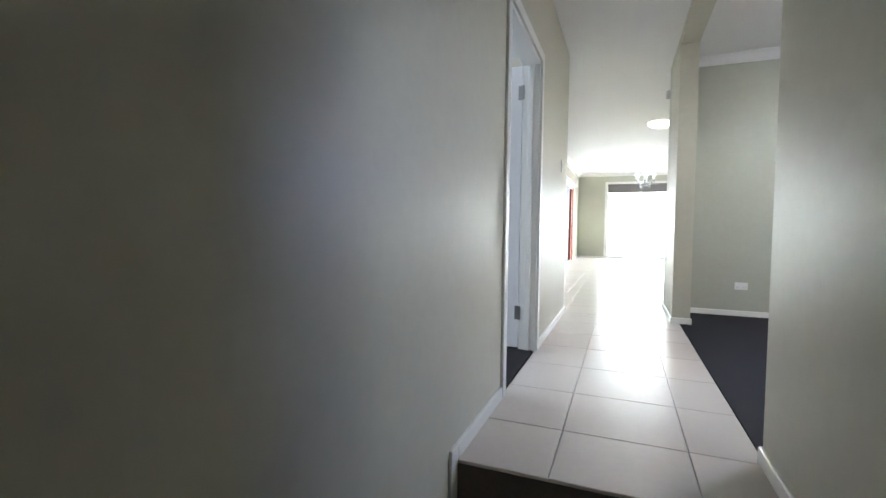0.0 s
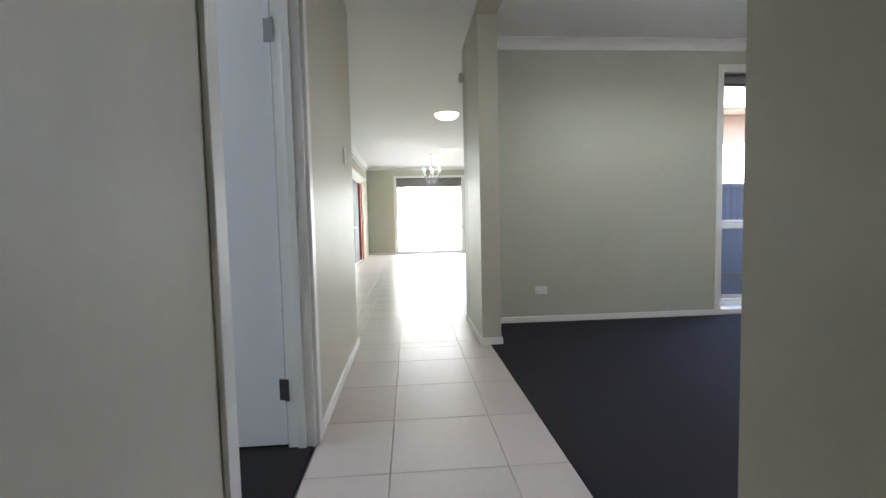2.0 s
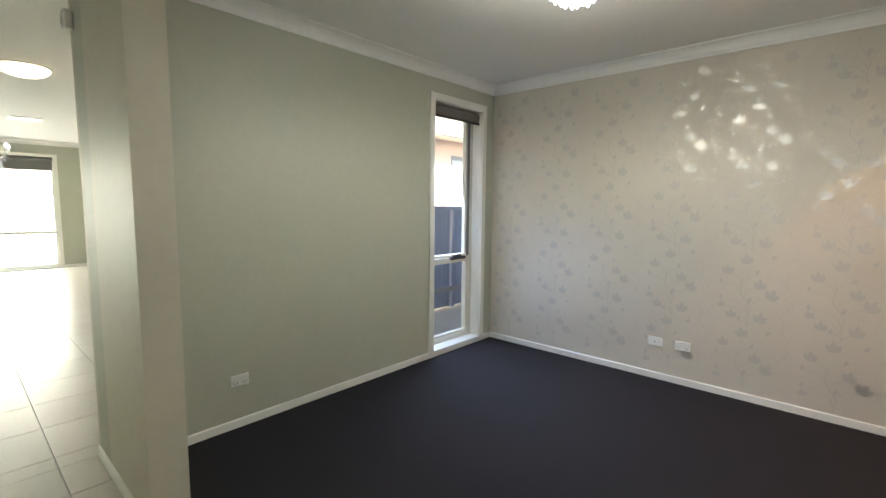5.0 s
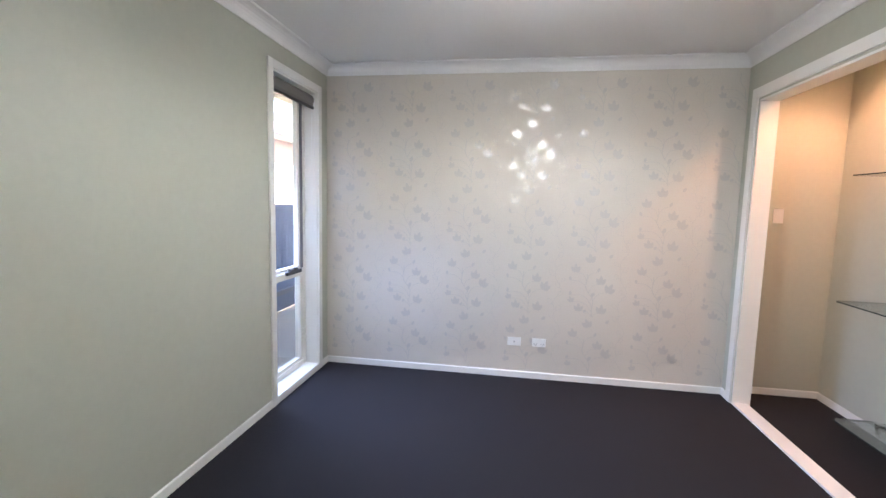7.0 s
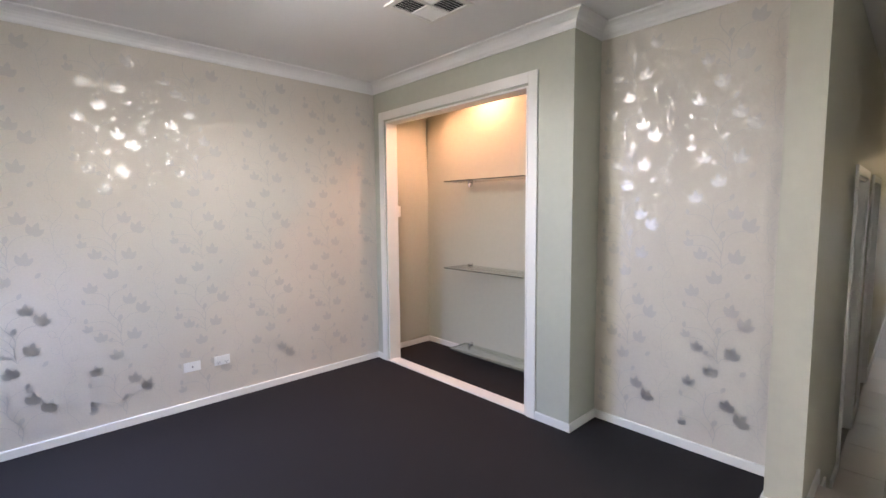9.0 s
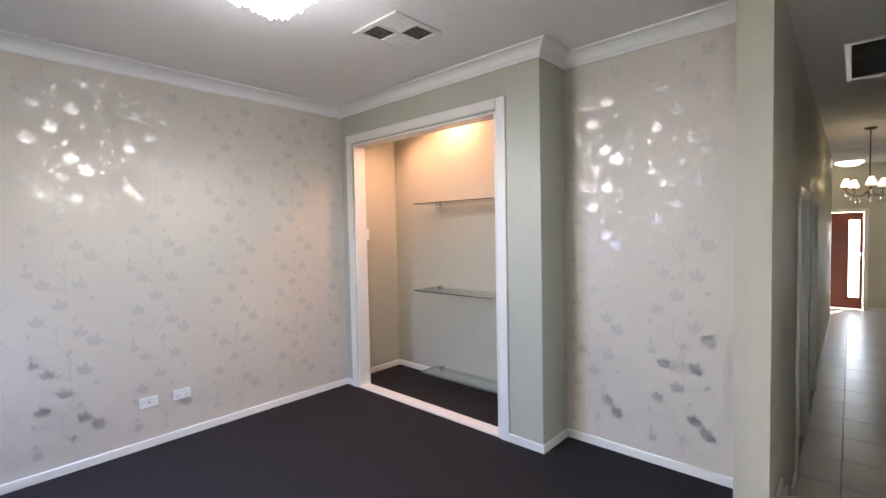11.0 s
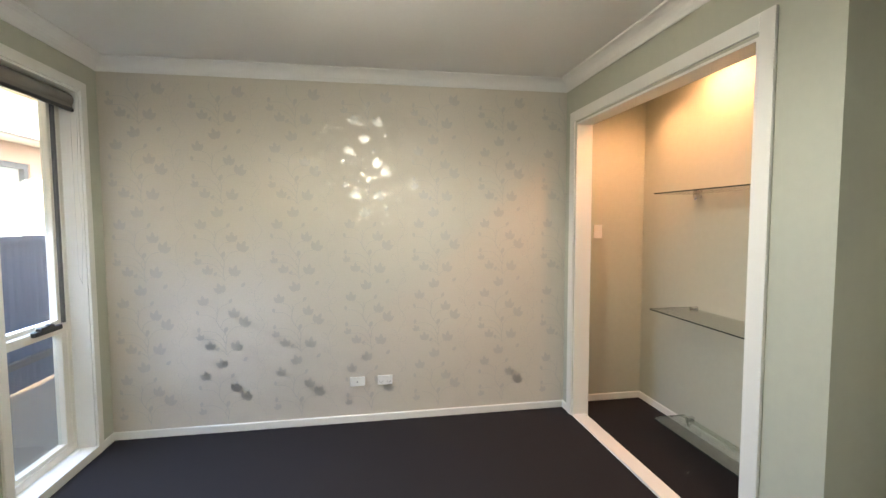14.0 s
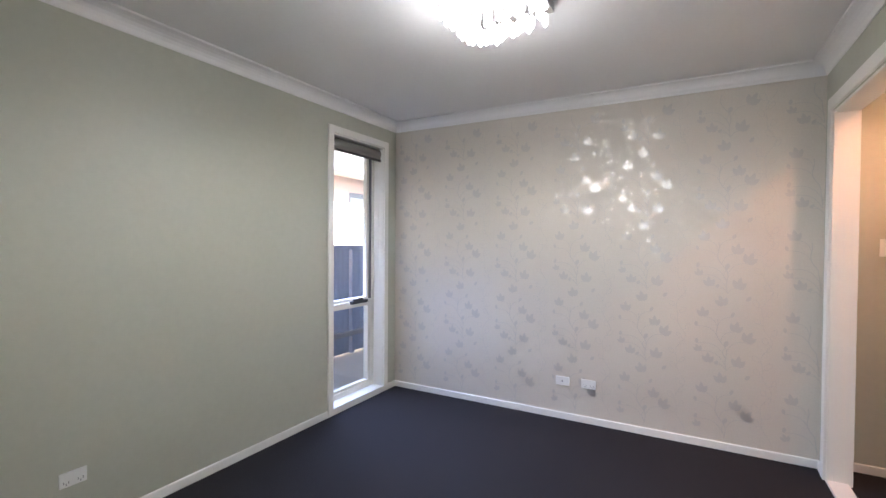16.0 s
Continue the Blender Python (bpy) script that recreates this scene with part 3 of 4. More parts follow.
part("frame", boxes((-0.31, 0.31, -0.53, -0.49, -0.02, 0), (-0.31, 0.31, 0.49, 0.53, -0.02, 0), (-0.31, -0.27, -0.49, 0.49, -0.02, 0), (0.27, 0.31, -0.49, 0.49, -0.02, 0), bevel=0.003), WHITE, hatch)
# No duct is modelled; this black panel gives the grille its dark inside.
part("duct_shade", boxes((-0.27, 0.27, -0.49, 0.49, -0.006, -0.002)), GRILLE_DARK, hatch, "black panel standing in for the dark duct inside")

# ---- room crystal light ----
lamp = thing("crystal_ceiling_light", "square crystal ceiling light with glowing glass drops", "ceiling light", (2.24, 3.98, H))
part("canopy", boxes((-0.25, 0.25, -0.25, 0.25, -0.045, 0), bevel=0.006), CHROME, lamp, "mirror chrome canopy")
bm = lathe([(0.004, 0.0), (0.013, -0.012), (0.013, -0.058), (0.003, -0.072)], 6)
drop_mesh = mesh_of("crystal", bm, CRYSTAL)
rim_mesh = mesh_of("crystal", lathe([(0.004, 0.0), (0.013, -0.012), (0.013, -0.058), (0.003, -0.072)], 6), CRYSTAL_RIM)
rng = random.Random(4)
for i in range(8):
    for j in range(8):
        x, y = -0.21 + 0.06 * i, -0.21 + 0.06 * j
        ring = min(i, j, 7 - i, 7 - j)
        ob = new("crystal", drop_mesh if ring > 1 else rim_mesh)
        ob.parent = lamp
        ob.matrix_local = pose(x + rng.uniform(-0.006, 0.006), y + rng.uniform(-0.006, 0.006), -0.05 - 0.038 * ring - rng.uniform(0, 0.012), 0, 0, rng.uniform(0, 60))
        if ring:
            part("wire", tube([(x, y, -0.045), (x, y, -0.052 - 0.038 * ring)], 0.0012, 5), CHROME, lamp)


# ---- flat oyster lights ----
def oyster(x, y, r, group):
    ob = thing("oyster_light", "round frosted oyster ceiling light switched on", "ceiling light", (x, y, H), group=group)
    part("base", lathe([(r, -0.012), (r + 0.008, -0.008), (r + 0.008, 0)], 32), CHROME, ob, smooth=True)
    part("bowl", lathe([(0.012, -0.1)] + [(r * math.sin(a), -0.013 - 0.087 * math.cos(a)) for a in (0.3, 0.6, 0.9, 1.2, 1.45)] + [(r, -0.012)], 32), OYSTER, ob, smooth=True)


oyster(0.65, 8.67, 0.19, "oyster lights")
oyster(0.40, -7.1, 0.22, "oyster lights")


# ---- chandeliers ----
def chandelier(x, y, drop, arms, reach, shaded, label):
    ob = thing("chandelier", label, "chandelier", (x, y, H))
    metal = BRONZE if shaded else CHROME
    part("ceiling_rose", lathe([(0.02, -0.03), (0.06, -0.015), (0.065, 0)], 20), metal, ob, smooth=True)
    part("chain", tube([(0, 0, -0.02), (0, 0, -drop + 0.2)], 0.007, 8), metal, ob)
    part("column", lathe([(0.006, -drop - 0.08), (0.02, -drop - 0.06), (0.012, -drop - 0.03), (0.035, -drop), (0.03, -drop + 0.02), (0.012, -drop + 0.07), (0.022, -drop + 0.12), (0.008, -drop + 0.2)], 16), metal, ob, smooth=True)
    for k in range(arms):
        a = 2 * math.pi * k / arms + 0.35
        c, sn = math.cos(a), math.sin(a)
        pts = [(0.02, -drop + 0.02), (reach * 0.3, -drop - 0.035), (reach * 0.6, -drop - 0.05), (reach * 0.85, -drop - 0.015), (reach, -drop + 0.03), (reach, -drop + 0.05)]
        arm = part("arm", tube([(c * r, sn * r, z) for r, z in pts], 0.006, 8), metal, ob, smooth=True)
        part("drip_pan", lathe([(0.012, 0), (0.035, 0.008), (0.036, 0.012), (0.013, 0.012), (0.012, 0.05), (0.002, 0.051)], 16, (c * reach, sn * reach, -drop + 0.045)), metal, arm, smooth=True)
        if shaded:
            part("shade", lathe([(0.055, 0.0), (0.05, 0.02), (0.028, 0.08), (0.022, 0.095)], 18, (c * reach, sn * reach, -drop + 0.085)), SHADE, arm, "small pleated cream shade", True)
        else:
            part("bulb", lathe([(0.008, 0.0), (0.028, 0.03), (0.03, 0.055), (0.012, 0.085)], 12, (c * reach, sn * reach, -drop + 0.09)), CRYSTAL_FAR, arm, "glowing candle bulb", True)
        for r, z in ((reach, -drop - 0.02), (reach * 0.6, -drop - 0.11), (reach * 0.8, -drop - 0.07)):
            part("crystal_drop", lathe([(0.002, 0.03), (0.011, 0.0), (0.009, -0.02), (0.002, -0.035)], 6, (c * r, sn * r, z)), CRYSTAL_DIM, arm)
    if not shaded:
        for k in range(14):
            a = 2 * math.pi * k / 14
            part("crystal_drop", lathe([(0.002, 0.03), (0.013, 0.0), (0.01, -0.025), (0.002, -0.045)], 6, (0.12 * math.cos(a), 0.12 * math.sin(a), -drop - 0.14 - 0.03 * (k % 2))), CRYSTAL_DIM, ob)


chandelier(0.19, -3.0, 0.82, 5, 0.24, True, "bronze chandelier with small cream shades and crystals")
chandelier(0.62, 12.9, 0.52, 6, 0.22, False, "chrome crystal chandelier with lit candle bulbs")

# ---- doors ----
door = thing("door_1", "white flush bedroom door standing wide open", "door", (0, 0, 0), kind="structure")
architrave_y(door, 2.56, 3.625, 0.0, 2.125, XL, 1)
part("jamb", boxes((XL - 0.113, XL + 0.003, 2.625, 2.65, 0, 2.06), (XL - 0.12, XL, 3.535, 3.56, 0, 2.06), (XL - 0.12, XL, 2.65, 3.535, 2.035, 2.06)), WHITE, door)
part("stop", boxes((XL - 0.075, XL - 0.04, 2.65, 2.662, 0, 2.035), (XL - 0.075, XL - 0.04, 3.523, 3.535, 0, 2.035), bevel=0.002), WHITE, door)
leaf = part("leaf", boxes((-1.46, -0.575, 3.548, 3.583, 0.012, 2.04), bevel=0.002), DOORWHITE, door)
for z in (0.27, 1.85):
    part("hinge", boxes((-0.573, -0.555, 3.530, 3.546, z - 0.05, z + 0.05), (-0.60, -0.575, 3.545, 3.548, z - 0.05, z + 0.05), bevel=0.001), STEEL, door, "steel butt hinge")


def hall_door(y0, y1, label):
    ob = thing("door_2", label, "door", (0, 0, 0), kind="structure")
    architrave_y(ob, y0 - 0.065, y1 + 0.065, LOW, LOW + 2.105, XR2, -1)
    part("jamb", boxes((XR2, XN2, y0, y0 + 0.02, LOW, LOW + 2.04), (XR2, XN2, y1 - 0.02, y1, LOW, LOW + 2.04), (XR2, XN2, y0 + 0.02, y1 - 0.02, LOW + 2.02, LOW + 2.04)), WHITE, ob)
    part("leaf", boxes((XR2 + 0.05, XR2 + 0.085, y0 + 0.022, y1 - 0.022, LOW + 0.01, LOW + 2.015), bevel=0.002), DOORWHITE, ob)


hall_door(0.04, 0.86, "white flush door closed beside the entry hall")
hall_door(-1.37, -0.55, "white flush door closed further along the hall")

front = thing("front_door", "red stained timber front door with a glass strip", "door", (0, 0, 0), kind="structure")
part("leaf", boxes((0.17, 0.225, -7.85, -7.81, LOW + 0.01, LOW + 2.04), (0.395, 0.99, -7.85, -7.81, LOW + 0.01, LOW + 2.04), (0.225, 0.395, -7.85, -7.81, LOW + 0.01, LOW + 0.25), (0.225, 0.395, -7.85, -7.81, LOW + 1.88, LOW + 2.04)), REDWOOD, front)
part("pane", boxes((0.225, 0.395, -7.84, -7.835, LOW + 0.25, LOW + 1.88)), GLASS, front, "tall narrow glass strip").visible_shadow = False
architrave(front, 0.09, 1.07, LOW, LOW + 2.12, -7.8, 1, w=0.07)
part("lever", tube([(0.20, -7.81, 0.72), (0.20, -7.76, 0.72), (0.26, -7.76, 0.72)], 0.009), CHROME, front, "chrome lever handle")
part("deadlock", boxes((0.18, 0.22, -7.812, -7.795, 0.79, 0.87), bevel=0.004), CHROME, front)

# ---- far windows ----
fw = thing("window_2", "large white framed living room window with bright glass", "window", (0, 0, 0), kind="structure")
architrave(fw, -0.432, 1.765, 0.0, 2.43, 15.59, -1, bottom=False)
part("window_frame", boxes((-0.37, -0.32, 15.66, 15.72, 0.03, 2.37), (1.66, 1.71, 15.66, 15.72, 0.03, 2.37), (-0.32, 1.66, 15.66, 15.72, 2.32, 2.37), (-0.32, 1.66, 15.66, 15.72, 0.03, 0.09), (-0.32, 1.66, 15.65, 15.72, 0.74, 0.81), (0.65, 0.69, 15.67, 15.72, 0.81, 2.32), bevel=0.004), WHITE, fw)
part("window_sill", boxes((-0.37, 1.71, 15.57, 15.66, 0.01, 0.032), bevel=0.003), WHITE, fw)
for r in ((-0.32, 1.66, 15.69, 15.694, 0.09, 0.74), (-0.32, 0.65, 15.69, 15.694, 0.81, 2.32), (0.69, 1.66, 15.69, 15.694, 0.81, 2.32)):
    part("pane", boxes(r), GLASS, fw).visible_shadow = False
fb = thing("roller_blind", "grey roller blind partly lowered over the bright window", "blind", (0.67, 15.63, 2.2))
bm = lathe([(0.04, -1.02), (0.042, -1.01), (0.042, 1.01), (0.04, 1.02)], 16)
bmesh.ops.rotate(bm, verts=bm.verts, matrix=Matrix.Rotation(radians(90), 3, "Y"))
bmesh.ops.translate(bm, verts=bm.verts, vec=(0, 0, 0.125))
part("roll", bm, BLIND, fb, smooth=True)
part("fabric", boxes((-1.01, 1.01, -0.03, -0.027, -0.1, 0.11)), BLIND, fb)
part("bottom_bar", boxes((-1.01, 1.01, -0.036, -0.02, -0.118, -0.1), bevel=0.003), GREYSEAL, fb)

sw = thing("window_3", "full height side window onto the garden", "window", (0, 0, 0), kind="structure")
architrave(sw, -2.66, -1.54, 0.0, 2.44, 11.03, -1)
part("window_frame", boxes((-2.6, -2.55, 11.06, 11.11, 0.0, 2.38), (-1.65, -1.6, 11.06, 11.11, 0.0, 2.38), (-2.55, -1.65, 11.06, 11.11, 2.33, 2.38), (-2.55, -1.65, 11.06, 11.11, 0.0, 0.06), (-2.55, -1.65, 11.06, 11.11, 0.86, 0.91), bevel=0.003), WHITE, sw)
for z0, z1 in ((0.06, 0.86), (0.91, 2.33)):
    part("pane", boxes((-2.55, -1.65, 11.085, 11.089, z0, z1)), GLASS, sw).visible_shadow = False
part("blind_roll", boxes((-2.58, -1.62, 11.035, 11.058, 2.2, 2.36), bevel=0.008), BLIND, sw, "grey rolled blind")

sd = thing("sliding_door", "red timber framed sliding glass door with a dark screen", "door", (0, 0, 0), kind="structure")
architrave_y(sd, 11.19, 14.16, 0.0, 2.18, -1.25, 1)
part("frame", boxes((-1.36, -1.27, 11.25, 11.30, 0.0, 2.12), (-1.36, -1.27, 11.3, 14.0, 2.06, 2.12), (-1.36, -1.27, 11.3, 14.0, 0.0, 0.03), bevel=0.003), WHITE, sd)
part("timber_stile", boxes((-1.33, -1.255, 13.55, 13.72, 0.03, 2.06), (-1.33, -1.255, 13.95, 14.1, 0.0, 2.12), bevel=0.004), REDWOOD, sd, "red stained timber stile")
part("screen_door", boxes((-1.32, -1.31, 12.55, 13.55, 0.08, 2.0)), GREYSEAL, sd, "dark insect screen")
part("screen_frame", boxes((-1.33, -1.30, 12.49, 12.55, 0.03, 2.06), (-1.33, -1.30, 12.55, 13.55, 0.03, 0.08), (-1.33, -1.30, 12.55, 13.55, 2.0, 2.06), bevel=0.003), GREYSEAL, sd)
part("pane", boxes((-1.345, -1.341, 11.3, 12.49, 0.03, 2.06)), GLASS, sd).visible_shadow = False
part("pane", boxes((-1.345, -1.341, 13.72, 13.95, 0.03, 2.06)), GLASS, sd).visible_shadow = False
pelmet = thing("pelmet", "pale fabric pelmet in a white frame above the sliding door", "pelmet", (-1.25, 12.6, 2.16))
part("panel", boxes((0.0, 0.09, -1.40, 1.42, 0.03, 0.25), bevel=0.004), RENDERLINEN, pelmet)
part("frame", boxes((0.0, 0.10, -1.45, 1.47, 0.25, 0.285), (0.0, 0.10, -1.45, 1.47, 0.0, 0.03), (0.0, 0.10, -1.45, -1.40, 0.03, 0.25), (0.0, 0.10, 1.42, 1.47, 0.03, 0.25), bevel=0.003), WHITE, pelmet)
rail = thing("white_rail", "slender white rail in the living area", "rail", (-1.05, 9.4, 0))
part("bar", tube([(0, -1.9, 0.92), (0, 1.3, 0.92)], 0.014, 10), PLASTIC, rail)
for y in (-1.8,):
    part("post", tube([(0, y, 0.0), (0, y, 0.91)], 0.014, 10), PLASTIC, rail)

# ---- outside ----
structure("ground", boxes((-300, 300, 6.0, 300, -0.6, -0.12), (-300, -4.6, -300, 6.0, -0.6, -0.12), (XE + 0.3, 300, -300, 6.0, -0.6, -0.12), (-4.6, XE + 0.3, -300, -8.0, -0.6, -0.5)), GROUND, "pale concrete ground around the house", "ground")
structure("lawn", boxes((-12, -2.5, 11.9, 30, -0.2, -0.11)), LAWN, "green lawn beyond the side window", "lawn")
structure("eave", boxes((2.75, 7, 6.0, 6.45, 2.56, 2.60), (2.75, 7, 6.45, 6.52, 2.50, 2.70)), CREAM, "cream eave lining above the window", "eave")

# Unseen wall, added to throw the fence into shadow.
structure("sun_block_wall", boxes((XE + 0.2, 16, 5.8, 6.0, -0.12, H + 0.15)), CREAM, "added unseen wall that keeps the sun off the fence", "wall")
fence = thing("boundary_fence", "blue grey corrugated steel boundary fence", "fence", (0, 7.4, -0.12))
for k in range(9):
    x0 = 2.9 + 2.4 * k
    bm = bmesh.new()
    prof = []
    n = 24
    for i in range(n):
        a = x0 + 2.34 * i / n
        prof += [(a, 0), (a + 0.03, 0), (a + 0.04, 0.007), (a + 0.07, 0.007)]
    prev = None
    for px, py in prof:
        pair = (bm.verts.new((px, py, 0.02)), bm.verts.new((px, py, 1.52)))
        if prev:
            bm.faces.new((prev[0], pair[0], pair[1], prev[1]))
        prev = pair
    part("sheet", bm, FENCE, fence)
    part("post", boxes((x0 - 0.06, x0, -0.03, 0.04, 0, 1.55), bevel=0.004), FENCE, fence)
part("top_rail", boxes((2.84, 24.5, -0.03, 0.045, 1.50, 1.56)), FENCE, fence)
part("bottom_rail", boxes((2.84, 24.5, -0.05, -0.004, 0.26, 0.33)), GUTTER, fence, "pale lower rail")

nh = thing("neighbour_house", "pink rendered neighbouring house with a dark framed window", "house", (0, 9.0, -0.12))
part("wall", boxes((2.9, 7.05, 0, 0.2, 0, 2.85), (8.35, 22, 0, 0.2, 0, 2.85), (7.05, 8.35, 0, 0.2, 0, 1.25), (7.05, 8.35, 0, 0.2, 2.57, 2.85)), RENDERWALL, nh)
nw = part("window", boxes((7.05, 7.13, 0.03, 0.1, 1.25, 2.57), (8.27, 8.35, 0.03, 0.1, 1.25, 2.57), (7.13, 8.27, 0.03, 0.1, 1.25, 1.33), (7.13, 8.27, 0.03, 0.1, 2.49, 2.57), (7.66, 7.71, 0.03, 0.1, 1.33, 2.49)), GUTTER, nh, "dark framed window")
part("pane", boxes((7.13, 8.27, 0.07, 0.075, 1.33, 2.49)), GLASS, nw)
part("blind", boxes((7.13, 8.27, 0.11, 0.12, 1.33, 2.49)), PALEBLIND, nw, "pale closed blind")
part("soffit", boxes((2.9, 22, -0.5, 0.0, 2.85, 2.88)), CREAM, nh)
part("gutter", boxes((2.9, 22, -0.62, -0.5, 2.82, 3.0), bevel=0.01), GUTTER, nh)
bm = bmesh.new()
for k in range(14):
    box(bm, 2.9, 22, -0.55 + 0.3 * k, -0.24 + 0.3 * k, 2.98 + 0.12 * k, 3.02 + 0.12 * k)
part("roof", bm, ROOFING, nh)

hedge = thing("garden_shrubs", "leafy green shrubs outside the side window", "shrub", (-5.2, 14.5, -0.12), kind="stuff")
bm = bmesh.new()
rng = random.Random(9)
for k in range(2200):
    c = Vector((rng.uniform(-2.2, 2.0), rng.uniform(-0.6, 0.6), 0.1 + 2.0 * rng.random() ** 0.8))
    q = Euler((rng.uniform(0, 6), rng.uniform(0, 6), rng.uniform(0, 6))).to_matrix()
    w = rng.uniform(0.04, 0.08)
    bm.faces.new([bm.verts.new(c + q @ Vector(p)) for p in ((-w, 0, 0), (0, -w * 0.5, 0.01), (w, 0, 0), (0, w * 0.5, 0.01))])
part("foliage", bm, LEAFGREEN, hedge)


# Added emissive sheet: makes the far windows read as blown-out daylight.
structure("backdrop", boxes((-9, 14, 21.0, 21.05, -0.12, 7.0)), glowing("backdrop_glow", (0.95, 0.98, 1.0), 0.14), "glowing white sheet standing in for overexposed daylight beyond the windows", "backdrop")


# ---- wallpaper leaves ----
def ivy(bm, u, v, size, turn, lobes, z):
    """One flat leaf of the print, in the plane (u across, v up)."""
    if lobes:
        shape = ((0, -0.42), (0.16, -0.52), (0.42, -0.40), (0.55, -0.08), (0.52, 0.24), (0.30, 0.10), (0.20, 0.16), (0.12, 0.42), (-0.02, 0.62), (-0.16, 0.36), (-0.20, 0.14), (-0.34, 0.12), (-0.55, 0.28), (-0.56, -0.06), (-0.42, -0.36), (-0.16, -0.50))
    else:
        shape = ((0, -0.5), (0.22, -0.32), (0.33, 0.0), (0.22, 0.32), (0.0, 0.55), (-0.2, 0.32), (-0.3, 0.0), (-0.2, -0.34))
    c, s = math.cos(turn), math.sin(turn)
    centre = bm.verts.new((u, v, z))
    ring = [bm.verts.new((u + size * (c * a - s * b), v + size * (s * a + c * b), z)) for a, b in shape]
    for i in range(len(ring)):
        bm.faces.new((centre, ring[i], ring[(i + 1) % len(ring)]))


def vine(bm, points, w):
    prev = None
    deep = -0.0001 - 0.0000002 * len(bm.verts)
    for i, (u, v) in enumerate(points):
        a, b = points[max(i - 1, 0)], points[min(i + 1, len(points) - 1)]
        d = Vector((b[0] - a[0], b[1] - a[1])).normalized()
        pair = (bm.verts.new((u - d.y * w, v + d.x * w, deep)), bm.verts.new((u + d.y * w, v - d.x * w, deep)))
        if prev:
            bm.faces.new((prev[0], prev[1], pair[1], pair[0]))
        prev = pair


ROLL = 0.53


REPEAT = 0.56
# across from the stem, up from the foot of the repeat, size, tilt in degrees, lobed
SPRAY = ((-0.14, 0.62, 0.092, 8, 1), (0.06, 0.612, 0.050, -30, 0), (0.085, 0.50, 0.095, -6, 1), (0.165, 0.415, 0.105, -28, 1), (-0.185, 0.51, 0.048, 12, 0), (-0.18, 0.352, 0.05, -8, 0), (-0.172, 0.285, 0.066, 20, 1), (-0.10, 0.20, 0.088, 5, 1), (-0.045, 0.165, 0.045, -35, 0), (0.10, 0.19, 0.102, -10, 1), (-0.015, 0.03, 0.098, 14, 1), (-0.19, 0.12, 0.05, 30, 0), (0.16, 0.06, 0.055, -40, 0), (0.02, 0.345, 0.062, 160, 0))


def bend(a, b, sag, n=7):
    """A curved stalk between two points of the print."""
    dx, dy = b[0] - a[0], b[1] - a[1]
    return [(a[0] + dx * t - dy * sag * math.sin(math.pi * t), a[1] + dy * t + dx * sag * math.sin(math.pi * t)) for t in (i / (n - 1) for i in range(n))]


def leaf_roll(width, shift):
    """One drop of the print: sprays of foil leaves on curling stalks, beside a climbing stem of outlined leaves."""
    rng = random.Random(40 + shift)
    bm = bmesh.new()
    top, count = 2.53, 0

    def stem(v):
        return 0.205 + 0.035 * math.sin(2 * math.pi * v / REPEAT) + 0.012 * math.sin(6 * math.pi * v / REPEAT)

    def tendril(v):
        return 0.465 + 0.028 * math.sin(2 * math.pi * v / 0.35 + 0.6) + 0.012 * math.sin(2 * math.pi * v / 0.175)

    for k in range(5):
        foot = -0.12 + k * REPEAT
        pts = [(stem(0.03 * i), foot + 0.03 * i) for i in range(3, 16)]
        pts = [p for p in pts if p[0] < width - 0.01 and 0.01 < p[1] < top]
        if len(pts) > 2:
            vine(bm, pts, 0.0024)
        for du, dv, size, tilt, lobed in SPRAY:
            u, v, size = 0.215 + 0.93 * du, foot + 0.8 * dv, 0.76 * size
            if not (0.05 < v < top - 0.06 and 0.02 + size / 2 < u < width - 0.01 - size / 2):
                continue
            count += 1
            ivy(bm, u, v, size, radians(tilt) + rng.uniform(-0.12, 0.12), lobed, 0.000008 * count)
            low = max(0.8 * dv - 0.11, 0.08)
            if low < 0.8 * dv and foot + low > 0.02:
                vine(bm, bend((stem(low), foot + low), (u, v - 0.45 * size), 0.22 if du > 0 else -0.22), 0.0016)
    if width > 0.5:
        vine(bm, [(tendril(0.02 * i), 0.02 * i) for i in range(2, 126)], 0.0011)
        side, v = 1, 0.08
        while v < top - 0.1:
            r, a = rng.uniform(0.020, 0.030), rng.uniform(0.4, 0.9)
            u = tendril(v)
            c = (u + side * 0.034, v + 0.035)
            if c[0] < width - 0.005:
                loop = [(r * 0.62 * math.cos(q), r * math.sin(q)) for q in (2 * math.pi * i / 12 for i in range(13))]
                ca, sa = math.cos(-side * a), math.sin(-side * a)
                vine(bm, [(min(c[0] + x * ca - y * sa, width - 0.002), c[1] + x * sa + y * ca) for x, y in loop], 0.0010)
                vine(bm, bend((u, v), (c[0] - side * 0.012, c[1] - r * 0.8), 0.2 * side, 4), 0.0010)
            side = -side
            v += rng.uniform(0.045, 0.075)
    return bm


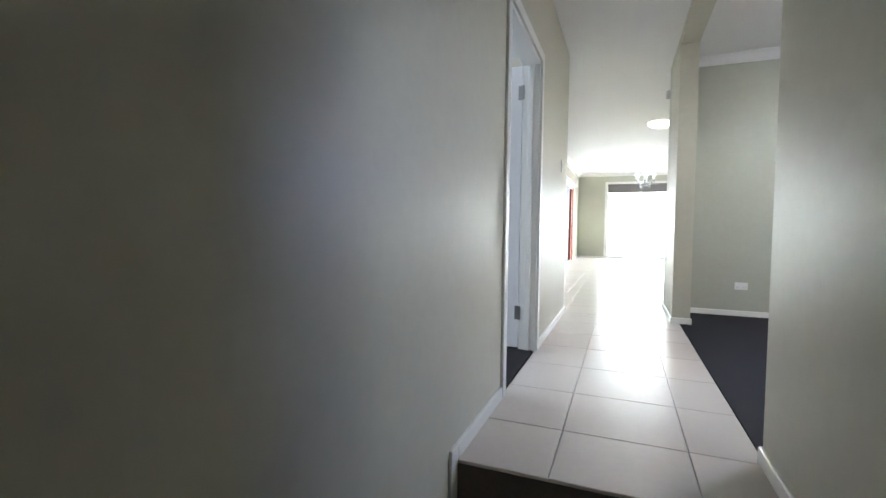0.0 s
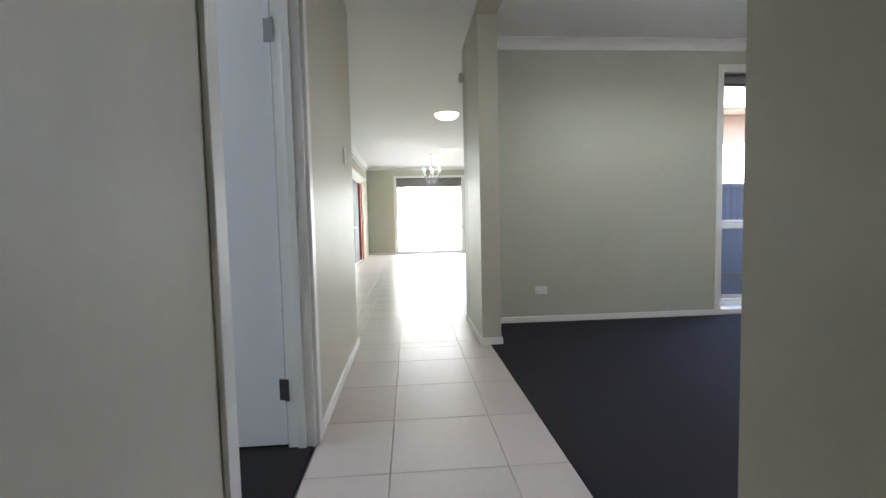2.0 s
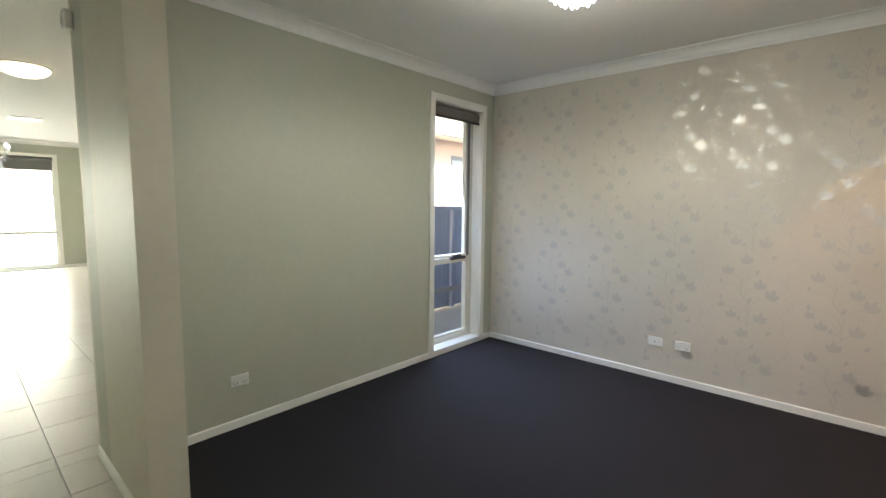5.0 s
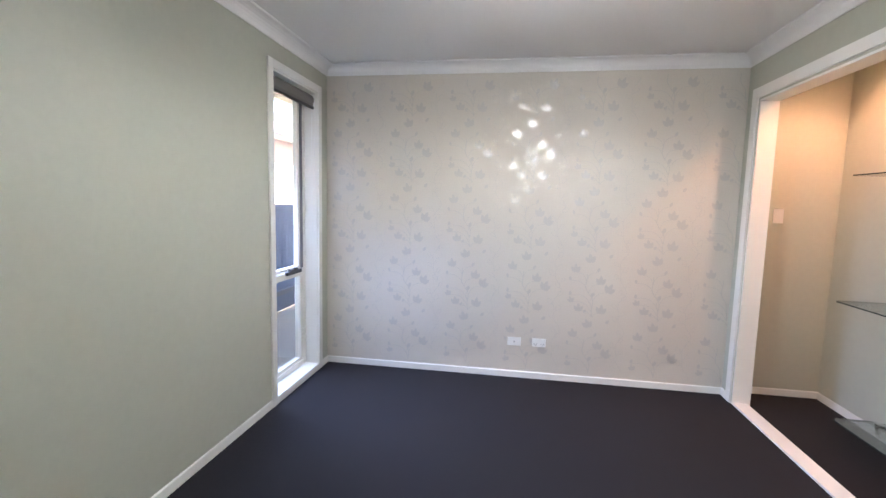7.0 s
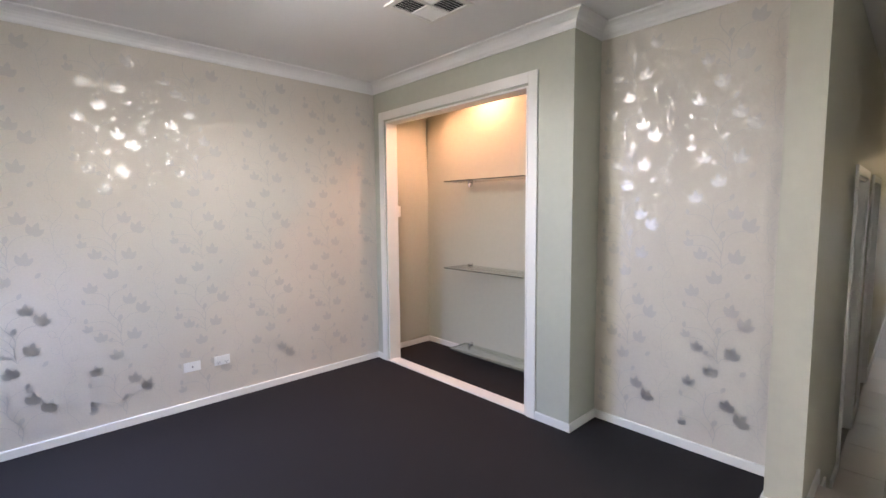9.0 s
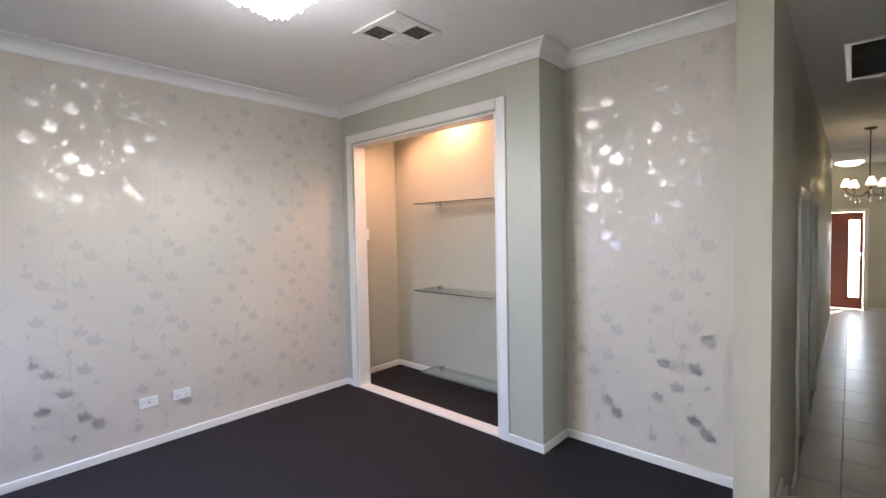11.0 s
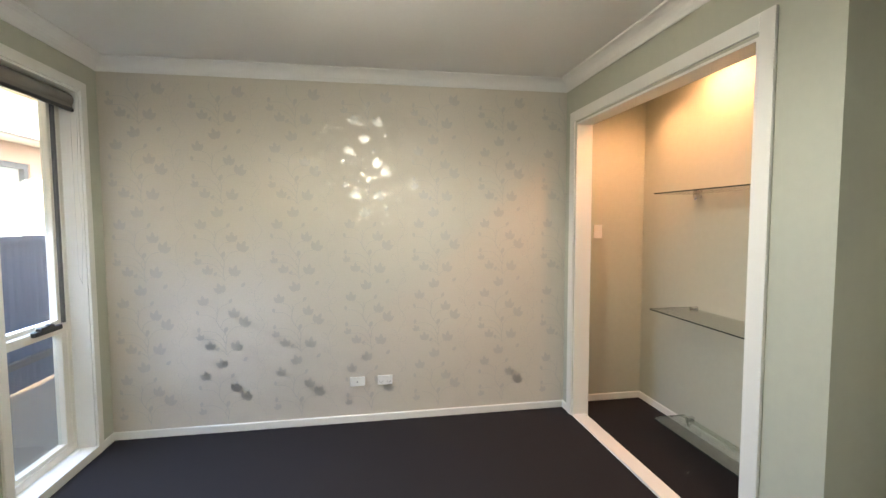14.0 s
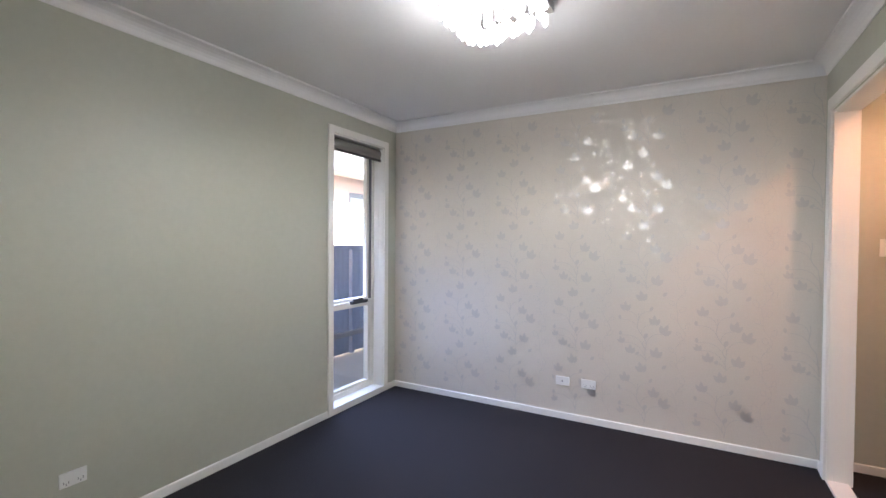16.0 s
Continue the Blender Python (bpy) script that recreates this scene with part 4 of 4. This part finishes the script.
k, u = 0, 0.02
while u < YN - YS - 0.05:
    w = min(ROLL, YN - YS - u)
    if w > 0.1:
        ob = part("leaf_print", leaf_roll(w, k), LEAF, wall_east, "pale foil ivy leaf print")
        ob.matrix_local = Matrix.Translation((XE - 0.0015, YN - u, BASE)) @ Matrix(((0, 0, -1, 0), (-1, 0, 0, 0), (0, 1, 0, 0), (0, 0, 0, 1)))
    u += ROLL
    k += 1
u = 0.0
while u < 1.86 - XN2 - 0.05:
    w = min(ROLL, 1.86 - XN2 - u)
    ob = part("leaf_print", leaf_roll(w, k), LEAF, wall_recess, "pale foil ivy leaf print")
    ob.matrix_local = Matrix.Translation((1.86 - u, YW + 0.0015, BASE)) @ Matrix(((-1, 0, 0, 0), (0, 0, 1, 0), (0, 1, 0, 0), (0, 0, 0, 1)))
    u += ROLL
    k += 1

# ---- floor tiles ----
floor = bpy.data.objects["floor"]
TX, TY, TS, GAP = -0.10, 2.79, 0.487, 0.0014


def tile_bm(w, d):
    bm = bmesh.new()
    c = 0.0025
    rows = ((0, -0.012), (0, -c), (c, 0))
    rings = [[bm.verts.new(p) for p in ((o, o, z), (w - o, o, z), (w - o, d - o, z), (o, d - o, z))] for o, z in rows]
    for a, b in zip(rings, rings[1:]):
        for i in range(4):
            bm.faces.new((a[i], a[(i + 1) % 4], b[(i + 1) % 4], b[i]))
    bm.faces.new(rings[-1])
    return bm


tile_meshes = {}
far_tiles = bmesh.new()


def lay(x0, x1, y0, y1, z, far=False):
    i0, j0 = math.floor((x0 - TX) / TS), math.floor((y0 - TY) / TS)
    for i in range(i0, math.ceil((x1 - TX) / TS)):
        for j in range(j0, math.ceil((y1 - TY) / TS)):
            xa, xb = max(x0, TX + i * TS + GAP), min(x1, TX + (i + 1) * TS - GAP)
            ya, yb = max(y0, TY + j * TS + GAP), min(y1, TY + (j + 1) * TS - GAP)
            w, d = round(xb - xa, 4), round(yb - ya, 4)
            if w < 0.01 or d < 0.01:
                continue
            if far:
                box(far_tiles, xa, xb, ya, yb, z - 0.012, z)
                continue
            if (w, d) not in tile_meshes:
                tile_meshes[w, d] = mesh_of("tile", tile_bm(w, d), TILE)
            ob = new("tile", tile_meshes[w, d])
            ob.parent = floor
            ob.location = (xa, ya, z)


lay(XL, 0.644, STEP - 0.01, 5.07, 0)
lay(XL, XR, 5.07, 6.05, 0)
lay(-2.6, XL, 5.26, 11.03, 0)
lay(XL, 2.0, 6.05, 11.03, 0)
lay(XL, XR2, -6.2, 1.61, LOW)
lay(-1.25, 2.6, 11.03, 15.59, 0, True)
lay(2.0, 2.6, 6.05, 11.03, 0, True)
lay(-4.5, -2.6, 5.26, 11.03, 0, True)
lay(-1.6, 1.5, -7.8, -6.2, LOW, True)
tagged(part("tile_field", far_tiles, TILE, floor), kind="stuff")
